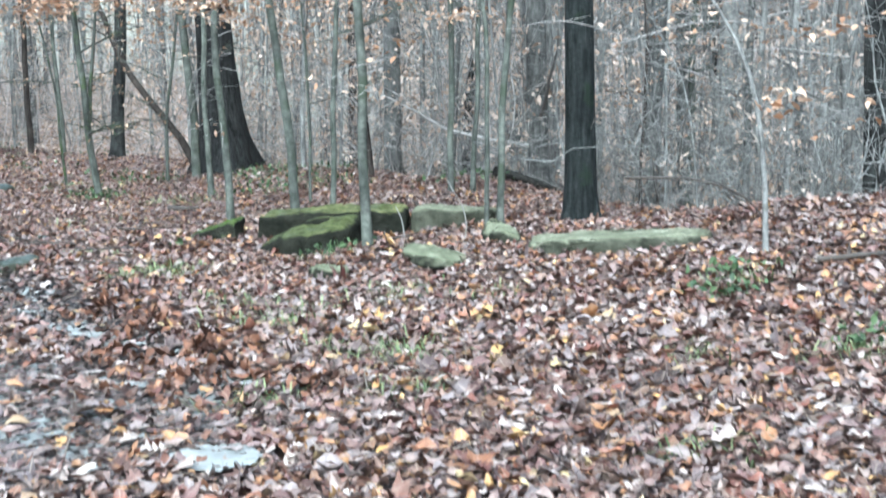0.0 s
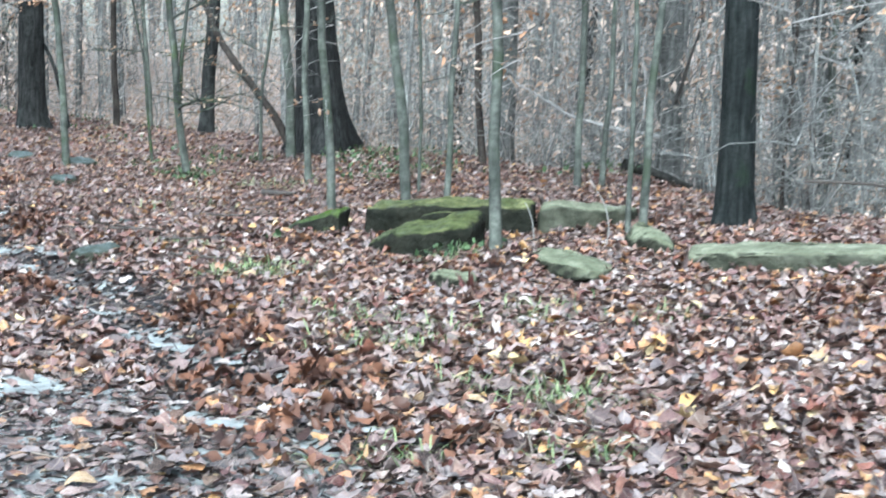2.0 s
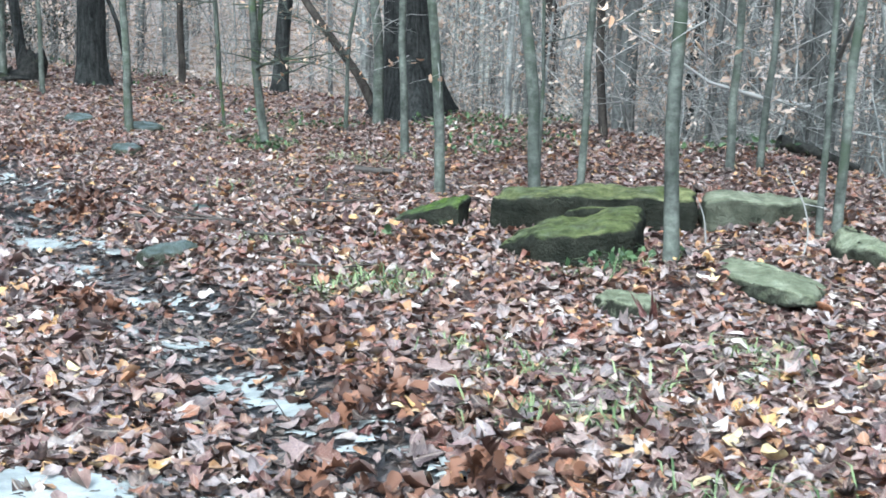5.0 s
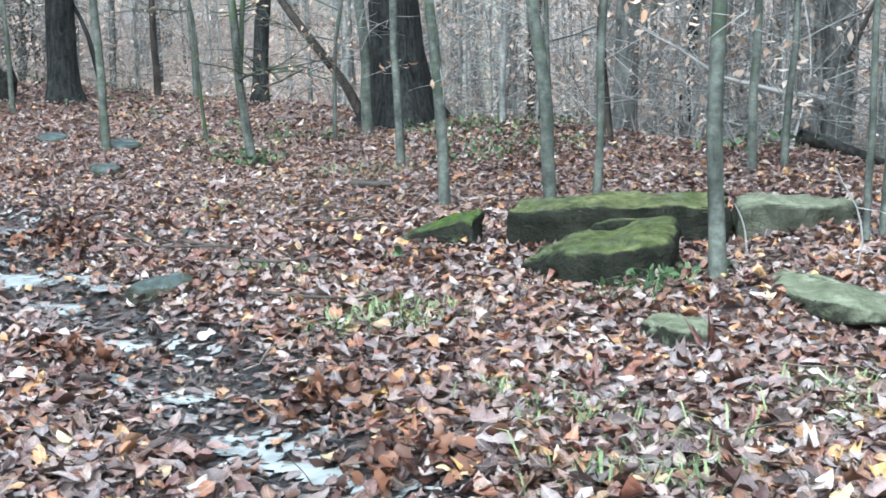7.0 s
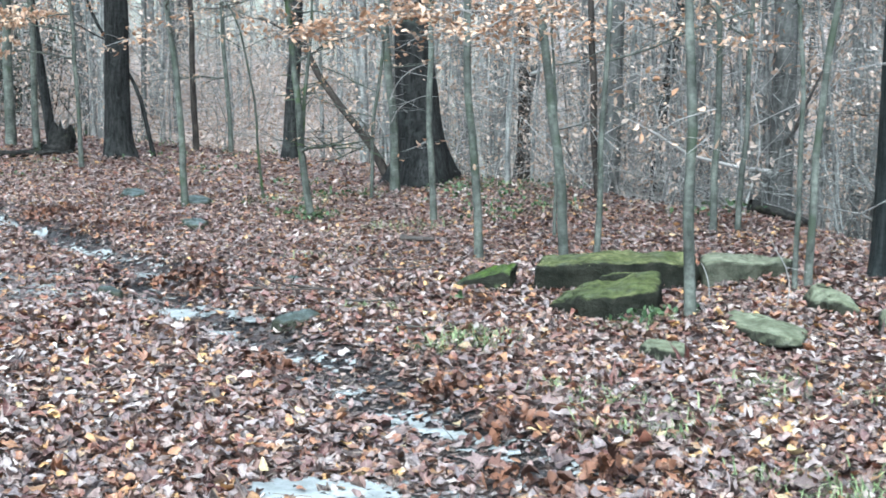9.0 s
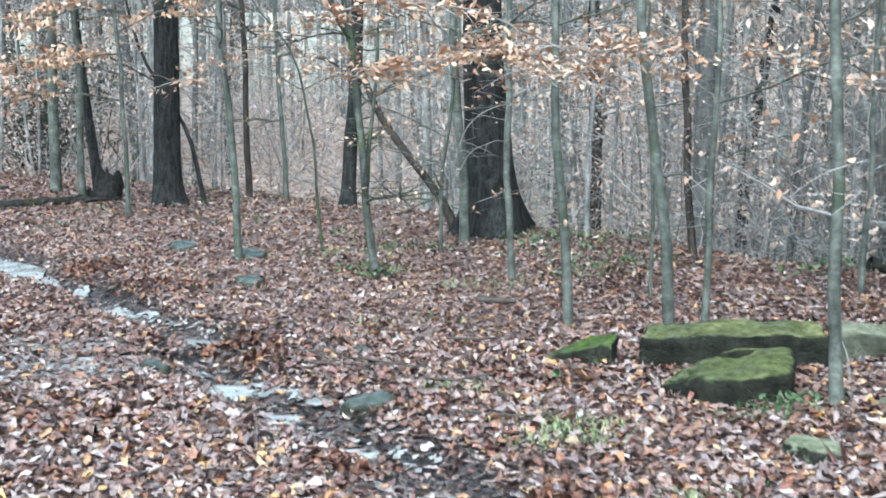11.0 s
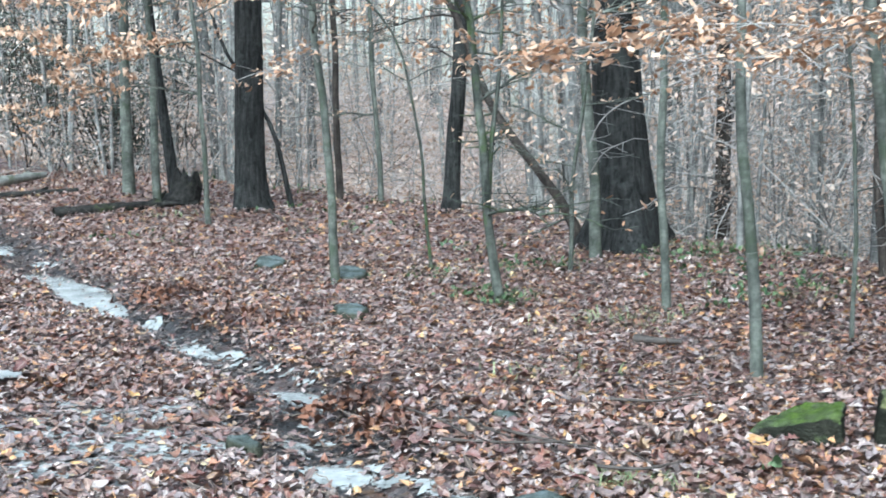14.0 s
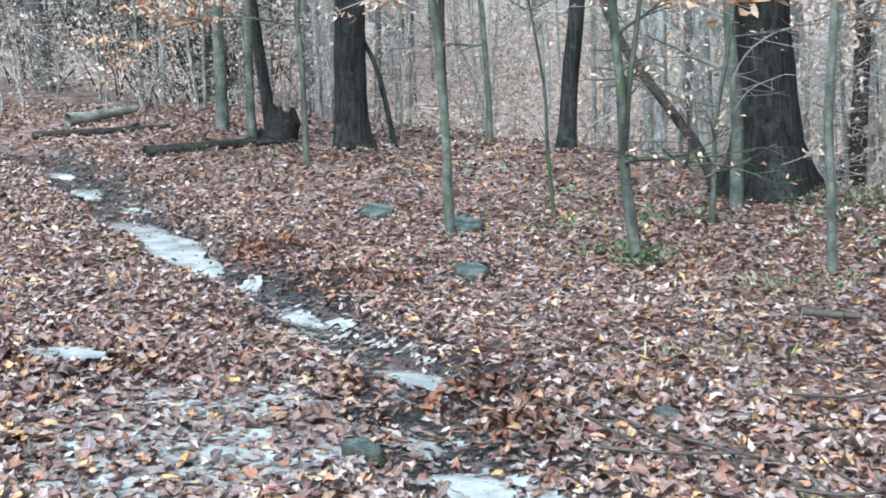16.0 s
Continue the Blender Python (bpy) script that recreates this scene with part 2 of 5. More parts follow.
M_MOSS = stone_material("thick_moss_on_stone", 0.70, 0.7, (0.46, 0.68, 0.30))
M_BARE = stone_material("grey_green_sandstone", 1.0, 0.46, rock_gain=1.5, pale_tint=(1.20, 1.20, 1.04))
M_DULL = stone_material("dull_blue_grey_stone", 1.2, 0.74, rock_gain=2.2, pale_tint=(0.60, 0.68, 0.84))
M_STONE_DARK = stone_material("dark_sandstone", 1.1, 0.95, rock_gain=1.3)
M_ROT = bark("rotten_wood", (0.010, 0.010, 0.009), (0.046, 0.043, 0.039), (0.045, 0.055, 0.020), 0.64, (6, 6, 6), 0.02)
M_PALEWOOD = bark("pale_barkless_wood", (0.11, 0.11, 0.10), (0.25, 0.25, 0.23), (0.08, 0.09, 0.05), 0.58, (2, 2, 9), 0.006)
M_STICK = plain("wet_stick", (0.030, 0.024, 0.020), (0.11, 0.09, 0.075), 20)
M_STRAW = plain("dry_twig", (0.040, 0.030, 0.025), (0.27, 0.22, 0.175), island=True, rough=0.6)
M_WATER = water_material()


# ---------------------------------------------------------------- mesh helpers
rng = np.random.default_rng(7)


class Geo:
    """Gathers vertices and faces of one mesh."""

    def __init__(self):
        self.v, self.f, self.n, self.place = [], [], 0, []

    def add(self, verts, faces, place=None):
        verts = np.asarray(verts, float).reshape(-1, 3)
        self.v.append(verts)
        if place is not None:
            self.place.append(place)
        self.f.append(np.asarray(faces, int) + self.n)
        self.n += len(verts)

    def tube(self, pts, radii, sides=6, rough=0.0, cap=True):
        pts, radii = np.asarray(pts, float), np.asarray(radii, float)
        k = len(pts)
        d = np.gradient(pts, axis=0)
        d /= np.linalg.norm(d, axis=1)[:, None] + 1e-9
        ref = np.where(np.abs(d[:, 2:3]) > 0.8, np.array([[1.0, 0, 0]]), np.array([[0, 0, 1.0]]))
        a = np.cross(d, ref)
        a /= np.linalg.norm(a, axis=1)[:, None] + 1e-9
        b = np.cross(d, a)
        th = np.linspace(0, 2 * math.pi, sides, endpoint=False)
        r = radii[:, None] * (1 + rough * rng.uniform(-1, 1, (k, sides)))
        ring = pts[:, None] + r[..., None] * (np.cos(th)[None, :, None] * a[:, None] + np.sin(th)[None, :, None] * b[:, None])
        i, j = np.meshgrid(np.arange(k - 1), np.arange(sides), indexing="ij")
        q = np.stack([i * sides + j, i * sides + (j + 1) % sides, (i + 1) * sides + (j + 1) % sides, (i + 1) * sides + j], -1).reshape(-1, 4)
        self.add(ring.reshape(-1, 3), q)

    def mesh(self, name, mat, smooth=True):
        me = bpy.data.meshes.new(name)
        v = np.concatenate(self.v)
        me.from_pydata(v.tolist(), [], [f for part in self.f for f in part.tolist()])
        me.materials.append(mat)
        if smooth:
            me.polygons.foreach_set("use_smooth", np.ones(len(me.polygons), bool))
        if self.place:
            at = me.attributes.new("leaf_place", "FLOAT_VECTOR", "POINT")
            at.data.foreach_set("vector", np.concatenate(self.place).astype(np.float32).ravel())
        me.update()
        return me


def part(name, geo, mat, parent=None, label="", smooth=True):
    me = geo.mesh(name, mat, smooth) if isinstance(geo, Geo) else geo
    ob = new(name, me)
    if parent is not None:
        ob.parent = parent
        ob.matrix_parent_inverse = parent.matrix_world.inverted()
    if label:
        tagged(ob, label)
    return ob


def smoothstep(a, b, x):
    t = np.clip((np.asarray(x, float) - a) / (b - a), 0, 1)
    return t * t * (3 - 2 * t)


def wave(x, y, s, seed=0.0):
    """Cheap smooth pseudo-noise in about -1..1, for arrays."""
    return (np.sin(x * s + 1.7 * np.sin(y * s * 0.8 + seed) + seed * 2.1) + np.sin(y * s * 1.13 + 1.4 * np.sin(x * s * 0.9 + seed * 1.3) + seed) + np.sin((x + y) * s * 0.71 + seed * 3.3)) / 3


# ---------------------------------------------------------------- the lie of the land
STREAM = np.array([(-0.52, 4.40), (-0.58, 4.85), (-0.76, 5.35), (-1.10, 5.85), (-1.42, 6.60), (-1.75, 7.20), (-2.10, 7.90), (-2.40, 8.45), (-2.85, 9.05), (-3.28, 9.45), (-3.44, 9.77), (-3.69, 10.61), (-3.92, 11.25), (-4.33, 11.71), (-4.69, 12.21), (-5.13, 12.74), (-5.71, 13.32), (-6.18, 13.90), (-6.72, 14.62), (-7.69, 16.10), (-8.69, 17.58), (-9.66, 18.81), (-10.7, 20.0)])


def runnel_mid(y):
    return np.interp(y, STREAM[:, 1], STREAM[:, 0]) + 0.05 * np.sin(y * 4.1) + 0.03 * np.sin(y * 9.3 + 1)


def stream_at(x, y):
    """Distance to the middle of the runnel, and how far along it (in y)."""
    x, y = np.asarray(x, float), np.asarray(y, float)
    return np.abs(x - runnel_mid(y)) * 0.68, y


def crest(x):
    return np.interp(x, [-30, -14, -10, -7, -5, -3.2, -1.6, -0.6, 0.4, 1.9, 2.6, 4, 6], [40, 28, 24, 21.5, 20.5, 18.8, 16.4, 15.0, 12.9, 11.6, 10.4, 9.2, 8.2])


def land(x, y):
    """Height of the ground without its fine relief and the runnel."""
    x, y = np.asarray(x, float), np.asarray(y, float)
    xc = np.where(x < -5, -5 - 2 * (1 - np.exp(np.minimum(x + 5, 0) / 2)), np.minimum(x, 2.6))
    u = np.clip(y, 1, 18) - 9.5
    z = 0.0817 + 0.0716 * xc + 0.0093 * u + 0.0093 * xc * u + 0.0172 * xc * xc + 0.0016 * u * u
    z = z - 0.083 * np.exp(-(stream_at(x, y)[0] / 0.8) ** 2) * smoothstep(8, 13, y) - 0.326 * smoothstep(0.6, 2.2, x) * smoothstep(8.8, 10.6, y)
    z = z + 0.09 * np.exp(-((x + 0.15) / 0.36) ** 2 - ((y - 8.68) / 0.3) ** 2)
    z = z - 0.06 * np.exp(-((x - 0.24) / 0.3) ** 2 - ((y - 8.25) / 0.2) ** 2)
    z = z - 0.05 * np.exp(-((x - 0.35) / 0.5) ** 2 - ((y - 9.8) / 0.3) ** 2)
    s = y - crest(x)
    fall = 0.34 * (np.sqrt(np.maximum(s, 0) ** 2 + 0.2) - math.sqrt(0.2))
    right = smoothstep(-6, 1, x)
    z = z - np.minimum(fall, 0.5 + 2.9 * right)
    rise = np.maximum(s - 3 - 15 * right, 0)
    return z + np.minimum(0.12 * np.sqrt(rise ** 2 + 16) - 0.48, 4.5) * smoothstep(0, 4, rise)


def ground(x, y):
    x, y = np.asarray(x, float), np.asarray(y, float)
    d, along = stream_at(x, y)
    near = smoothstep(4.4, 5.4, along) * (1 - smoothstep(18.5, 20, along))
    depth = 0.05 + 0.05 * smoothstep(7.6, 8.6, along)
    cut = near * depth * np.exp(-(d / 0.2) ** 2)
    bank = near * 0.03 * np.exp(-((d - 0.42) / 0.18) ** 2)
    amp = smoothstep(40, 18, y)
    return land(x, y) - cut + bank + amp * (0.009 * wave(x, y, 5.1, 1) + 0.008 * wave(x, y, 11.3, 2) + 0.014 * wave(x, y, 1.9, 3))


def g(x, y):
    return float(ground(x, y))


def build_ground():
    xs = np.unique(np.concatenate([-np.geomspace(12, 260, 30), np.arange(-12, 5, 0.09), np.geomspace(5, 260, 30)]))
    ys = np.unique(np.concatenate([-np.geomspace(2, 260, 24), np.arange(-2, 23, 0.09), np.geomspace(23, 320, 50)]))
    X, Y = np.meshgrid(xs, ys, indexing="ij")
    Z = ground(X, Y)
    a, b = len(xs), len(ys)
    i, j = np.meshgrid(np.arange(a - 1), np.arange(b - 1), indexing="ij")
    q = np.stack([i * b + j, (i + 1) * b + j, (i + 1) * b + j + 1, i * b + j + 1], -1).reshape(-1, 4)
    geo = Geo()
    geo.add(np.stack([X, Y, Z], -1).reshape(-1, 3), q)
    ob = part("ground", geo, M_GROUND)
    d, along = stream_at(X.ravel(), Y.ravel())
    mud = (1 - smoothstep(0.2, 0.62, d)) * smoothstep(4.4, 5.2, along) * (1 - smoothstep(18.5, 20, along))
    pool = 1 - smoothstep(0.5, 1.0, np.hypot((X.ravel() + 2.05) / 1.0, (Y.ravel() - 5.9) / 0.6))
    at = ob.data.attributes.new("mud", "FLOAT", "POINT")
    at.data.foreach_set("value", np.maximum(mud, 0.8 * pool).astype(np.float32))
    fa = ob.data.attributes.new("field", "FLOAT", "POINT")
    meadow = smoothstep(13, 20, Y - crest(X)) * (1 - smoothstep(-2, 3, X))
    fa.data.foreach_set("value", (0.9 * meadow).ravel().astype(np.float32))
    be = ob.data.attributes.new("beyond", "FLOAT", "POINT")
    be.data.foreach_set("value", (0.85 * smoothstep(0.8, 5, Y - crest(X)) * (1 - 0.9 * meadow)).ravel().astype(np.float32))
    return tagged(ob, "woodland ground covered in wet brown fallen leaves", "ground", kind="structure")


GROUND = build_ground()


def water_ribbon(name, y0, y1, half, drop, label):
    """Water lying in the runnel from y0 to y1, with ragged edges."""
    ys = np.arange(y0, y1 + 0.01, 0.02)
    mid = runnel_mid(ys)
    ends = np.sqrt(np.clip(1 - ((ys - (y0 + y1) / 2) / ((y1 - y0) / 2)) ** 2, 0, 1))
    side = half * 1.5 + 0.12
    z = land(mid, ys) - 0.085 * math.exp(-(half * 0.68 / 0.2) ** 2) + 0.008 - drop - 0.07 * (1 - ends)
    geo = Geo()
    v = np.stack([np.stack([mid - side, ys, z], -1), np.stack([mid, ys, z], -1), np.stack([mid + side, ys, z], -1)], 1).reshape(-1, 3)
    geo.add(v, [(3 * n + c, 3 * n + c + 1, 3 * n + c + 4, 3 * n + c + 3) for n in range(len(ys) - 1) for c in (0, 1)])
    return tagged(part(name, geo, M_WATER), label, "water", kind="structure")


# runnel: y from, y to, half width, below the land
POOLS = ((8.5, 8.75, 0.05, 0.0), (9.15, 9.4, 0.06, 0.0), (9.75, 10.15, 0.08, 0.0), (11.15, 11.65, 0.10, 0.0), (12.2, 12.9, 0.04, 0.008), (13.3, 15.3, 0.19, -0.012), (16.3, 17.2, 0.12, 0.0), (17.7, 18.2, 0.12, 0.0))
for y0, y1, half, drop in POOLS:
    water_ribbon("water", y0, y1, half, drop, "pale water lying in a narrow runnel, sky in its colour")


def wetness(x, y):
    """How soaked the ground is, 0 to 1: two boggy patches and the sides of the runnel."""
    x, y = np.asarray(x, float), np.asarray(y, float)
    w = 1 - smoothstep(0.45, 1.05, np.hypot((x + 1.45) / 1.25, (y - 5.15) / 1.30))
    w = np.maximum(w, 0.85 * (1 - smoothstep(0.5, 1.0, np.hypot((x + 4.55) / 0.9, (y - 9.9) / 1.1))))
    d, along = stream_at(x, y)
    return np.maximum(w, 0.46 * (1 - smoothstep(0.05, 0.40, d)) * smoothstep(4.4, 5.2, along) * (1 - smoothstep(18.5, 20, along)))


def ragged(x, y):
    """Fine uneven noise in about -1..1 that gives the water its torn outlines."""
    return 0.5 * wave(x, y, 8.3, 4) + 0.42 * wave(x, y, 23.0, 6) + 0.35 * wave(x, y, 57.0, 8)


def film_at(x, y):
    """Where a thin film of water stands between the leaves."""
    return wetness(x, y) + 0.85 * ragged(x, y) > 0.70


def sheet(name, keep, x0, x1, y0, y1, step, height, label):
    """A sheet of water over the cells of a fine grid that keep() picks."""
    xs, ys = np.arange(x0, x1, step), np.arange(y0, y1, step)
    X, Y = np.meshgrid(xs, ys, indexing="ij")
    a, b = X.shape
    i, j = np.meshgrid(np.arange(a - 1), np.arange(b - 1), indexing="ij")
    q = np.stack([i * b + j, (i + 1) * b + j, (i + 1) * b + j + 1, i * b + j + 1], -1).reshape(-1, 4)
    mid = keep(X[:-1, :-1] + step / 2, Y[:-1, :-1] + step / 2).ravel()
    q = q[mid]
    X, Y = X + rng.uniform(-0.42, 0.42, X.shape) * step, Y + rng.uniform(-0.42, 0.42, X.shape) * step
    used, q = np.unique(q, return_inverse=True)
    v = np.stack([X, Y, height(X, Y)], -1).reshape(-1, 3)[used]
    geo = Geo()
    geo.add(v, q.reshape(-1, 4))
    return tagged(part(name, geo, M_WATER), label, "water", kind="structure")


def film_height(x, y):
    return ground(x, y) + 0.012 + 0.004 * wave(x, y, 14.0, 3)


sheet("water", film_at, -2.9, 0.1, 3.7, 6.7, 0.025, film_height, "thin film of water standing between wet leaves, sky glare in its colour")
sheet("water", lambda x, y: film_at(x, y) & (x < -0.9 - 0.35 * (y - 6.7)), -5.6, -0.9, 6.7, 11.2, 0.03, film_height, "wet glints of water along the muddy runnel")
sheet("water", film_at, -7.4, -3.6, 11.2, 16.0, 0.04, film_height, "wet glints of water along the far runnel")

PUDDLES = []     # middle and half widths, so that few leaves lie in them


def puddle(cx, cy, rx, ry, lift=0.012):
    PUDDLES.append((cx, cy, rx, ry))
    level = float(ground(cx, cy)) + lift
    sheet("water", lambda x, y: np.hypot((x - cx) / rx, (y - cy) / ry) + 0.45 * ragged(x, y) < 1.0, cx - 1.6 * rx, cx + 1.6 * rx, cy - 1.6 * ry, cy + 1.6 * ry, 0.016,
          lambda x, y: 0 * x + level, "shallow pale puddle among wet leaves")


puddle(-2.06, 5.90, 0.30, 0.16, 0.034)
puddle(-1.18, 5.75, 0.10, 0.06, 0.03)
puddle(-5.50, 10.70, 0.24, 0.10, 0.03)
puddle(-0.64, 4.42, 0.17, 0.13, 0.045)
puddle(-2.84, 9.36, 0.08, 0.08, 0.02)

# ---------------------------------------------------------------- stones
STONES = []      # outlines, so that no leaf lies inside


def stone(label, outline, top, base, mat, seed, rough=0.03, cuts=5, category="rock", name="rock"):
    """A stone from the outline of its foot and the heights of its top over the same corners."""
    bm = bmesh.new()
    k = len(outline)
    cx, cy = np.mean([p[0] for p in outline]), np.mean([p[1] for p in outline])
    lo = [bm.verts.new((x - cx, y - cy, base)) for x, y in outline]
    hi = [bm.verts.new(((x - cx) * 0.96, (y - cy) * 0.96, h)) for (x, y), h in zip(outline, top)]
    bm.faces.new(hi)
    bm.faces.new(lo[::-1])
    for n in range(k):
        bm.faces.new((lo[n], lo[(n + 1) % k], hi[(n + 1) % k], hi[n]))
    bmesh.ops.bevel(bm, geom=bm.edges[:], offset=0.035, segments=3, profile=0.5, affect="EDGES", clamp_overlap=True)
    bmesh.ops.triangulate(bm, faces=bm.faces[:])
    for _ in range(cuts):
        long = [e for e in bm.edges if e.calc_length() > 0.045]
        if not long:
            break
        bmesh.ops.subdivide_edges(bm, edges=long, cuts=1)
        bmesh.ops.triangulate(bm, faces=[f for f in bm.faces if len(f.verts) > 3])
    bmesh.ops.smooth_vert(bm, verts=bm.verts[:], factor=0.4, use_axis_x=True, use_axis_y=True, use_axis_z=True)
    bm.normal_update()
    off = Vector((seed * 3.1, seed * 1.7, seed))
    for v in bm.verts:
        d = noise.fractal(v.co * 5 + off, 1.0, 2.0, 4) * rough + noise.fractal(v.co * 20 + off, 1.0, 2.0, 3) * rough * 0.35
        v.co += v.normal * d
    me = bpy.data.meshes.new(name)
    bm.to_mesh(me)
    bm.free()
    me.materials.append(mat)
    me.polygons.foreach_set("use_smooth", np.ones(len(me.polygons), bool))
    ob = new(name, me)
    ob.location = (cx, cy, 0)
    STONES.append(np.array(outline))
    return tagged(ob, label, category)


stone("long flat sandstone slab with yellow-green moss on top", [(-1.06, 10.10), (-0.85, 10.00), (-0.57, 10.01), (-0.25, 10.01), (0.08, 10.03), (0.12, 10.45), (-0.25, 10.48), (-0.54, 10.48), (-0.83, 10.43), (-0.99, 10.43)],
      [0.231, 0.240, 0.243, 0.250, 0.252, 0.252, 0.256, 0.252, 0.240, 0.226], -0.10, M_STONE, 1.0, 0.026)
stone("flat olive-grey sandstone slab lying in leaves", [(0.09, 10.05), (0.24, 10.06), (0.47, 10.10), (0.72, 10.20), (0.81, 10.40), (0.52, 10.52), (0.28, 10.48), (0.13, 10.47)],
      [0.248, 0.252, 0.247, 0.230, 0.220, 0.240, 0.245, 0.245], -0.10, M_PALE, 2.0, 0.022)
stone("wedge-shaped sandstone block with mossy sloping top", [(-1.00, 9.56), (-0.79, 9.20), (-0.63, 9.09), (-0.45, 9.04), (-0.33, 9.08), (-0.23, 9.55), (-0.42, 9.52), (-0.63, 9.56), (-0.83, 9.64)],
      [0.070, 0.172, 0.228, 0.258, 0.250, 0.284, 0.302, 0.264, 0.168], -0.09, M_WEDGE, 3.0, 0.024)
stone("small low rock thickly covered in bright green moss", [(-1.62, 10.32), (-1.43, 10.20), (-1.29, 10.11), (-1.19, 10.03), (-1.14, 10.29), (-1.30, 10.45), (-1.45, 10.47)],
      [0.045, 0.102, 0.160, 0.198, 0.205, 0.172, 0.085], -0.11, M_MOSS, 4.0, 0.03)
stone("dark undercut rock half buried in leaves", [(0.05, 8.82), (0.07, 8.60), (0.14, 8.45), (0.24, 8.38), (0.33, 8.39), (0.42, 8.61), (0.29, 8.67), (0.20, 8.76), (0.11, 8.95)],
      [0.100, 0.110, 0.120, 0.115, 0.105, 0.095, 0.110, 0.120, 0.110], -0.06, M_STONE_DARK, 5.0, 0.03)
stone("pale flat stone plate lying on a darker rock", [(-0.01, 8.84), (0.02, 8.56), (0.10, 8.39), (0.22, 8.29), (0.36, 8.30), (0.47, 8.60), (0.31, 8.69), (0.21, 8.80), (0.10, 8.98)],
      [0.150, 0.160, 0.178, 0.174, 0.142, 0.120, 0.158, 0.178, 0.165], 0.095, M_BARE, 15.0, 0.018)
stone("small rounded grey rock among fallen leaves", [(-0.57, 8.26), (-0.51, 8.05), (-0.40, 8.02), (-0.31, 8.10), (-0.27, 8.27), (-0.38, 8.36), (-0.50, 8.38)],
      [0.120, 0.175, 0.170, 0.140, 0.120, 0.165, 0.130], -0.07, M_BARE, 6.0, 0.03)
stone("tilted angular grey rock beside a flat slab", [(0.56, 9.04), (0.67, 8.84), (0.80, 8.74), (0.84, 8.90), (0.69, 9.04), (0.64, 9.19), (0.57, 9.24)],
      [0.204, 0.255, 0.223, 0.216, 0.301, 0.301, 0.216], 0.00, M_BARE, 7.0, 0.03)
stone("long flat pale sandstone slab with moss at its edge", [(0.78, 8.40), (1.01, 8.26), (1.28, 8.10), (1.56, 8.03), (1.90, 8.05), (1.98, 8.27), (1.63, 8.31), (1.23, 8.49), (0.86, 8.68)],
      [0.235, 0.267, 0.296, 0.312, 0.321, 0.316, 0.309, 0.287, 0.234], 0.01, M_PALE, 8.0, 0.02)
stone("flat green-grey stone at the edge of the runnel", [(-2.72, 9.12), (-2.60, 9.07), (-2.46, 9.11), (-2.38, 9.22), (-2.50, 9.30), (-2.66, 9.25)],
      [0.060, 0.068, 0.075, 0.090, 0.098, 0.080], -0.15, M_DULL, 9.0, 0.018)
stone("small dark green stone lying in leaves", [(-3.80, 9.95), (-3.90, 10.02), (-4.01, 9.95), (-3.97, 9.84), (-3.82, 9.84)],
      [0.071, 0.094, 0.116, 0.098, 0.078], -0.09, M_DULL, 10.0, 0.02)
stone("thin flat stone lying in fallen leaves", [(-3.87, 13.36), (-4.00, 13.50), (-4.15, 13.36), (-4.08, 13.14), (-3.90, 13.14)],
      [0.027, 0.038, 0.049, 0.035, 0.026], -0.14, M_DULL, 11.0, 0.015)
stone("thin flat stone lying in fallen leaves", [(-4.12, 14.90), (-4.28, 15.14), (-4.45, 14.91), (-4.36, 14.53), (-4.18, 14.52)],
      [0.019, 0.040, 0.057, 0.039, 0.025], -0.15, M_DULL, 12.0, 0.015)
stone("thin flat stone lying in fallen leaves", [(-4.89, 15.39), (-5.05, 15.60), (-5.18, 15.40), (-5.15, 15.06), (-4.98, 15.05)],
      [0.025, 0.048, 0.066, 0.048, 0.032], -0.13, M_DULL, 14.0, 0.015)
stone("small pale stone lying in fallen leaves", [(-2.66, 10.65), (-2.79, 10.71), (-2.83, 10.61), (-2.73, 10.55)],
      [0.027, 0.044, 0.044, 0.027], -0.14, M_DULL, 13.0, 0.015)

# ---------------------------------------------------------------- trees


def bend(points, step):
    """A smooth line through the points (Catmull-Rom), sampled about every step metres."""
    p = np.asarray(points, float)
    p = np.concatenate([[2 * p[0] - p[1]], p, [2 * p[-1] - p[-2]]])
    out = []
    for n in range(1, len(p) - 2):
        k = max(2, int(np.linalg.norm(p[n + 1] - p[n]) / step))
        t = np.linspace(0, 1, k, endpoint=False)[:, None]
        a, b, c, d = p[n - 1], p[n], p[n + 1], p[n + 2]
        out.append(0.5 * (2 * b + (c - a) * t + (2 * a - 5 * b + 4 * c - d) * t ** 2 + (3 * b - a - 3 * c + d) * t ** 3))
    return np.concatenate(out + [p[-2:-1]])


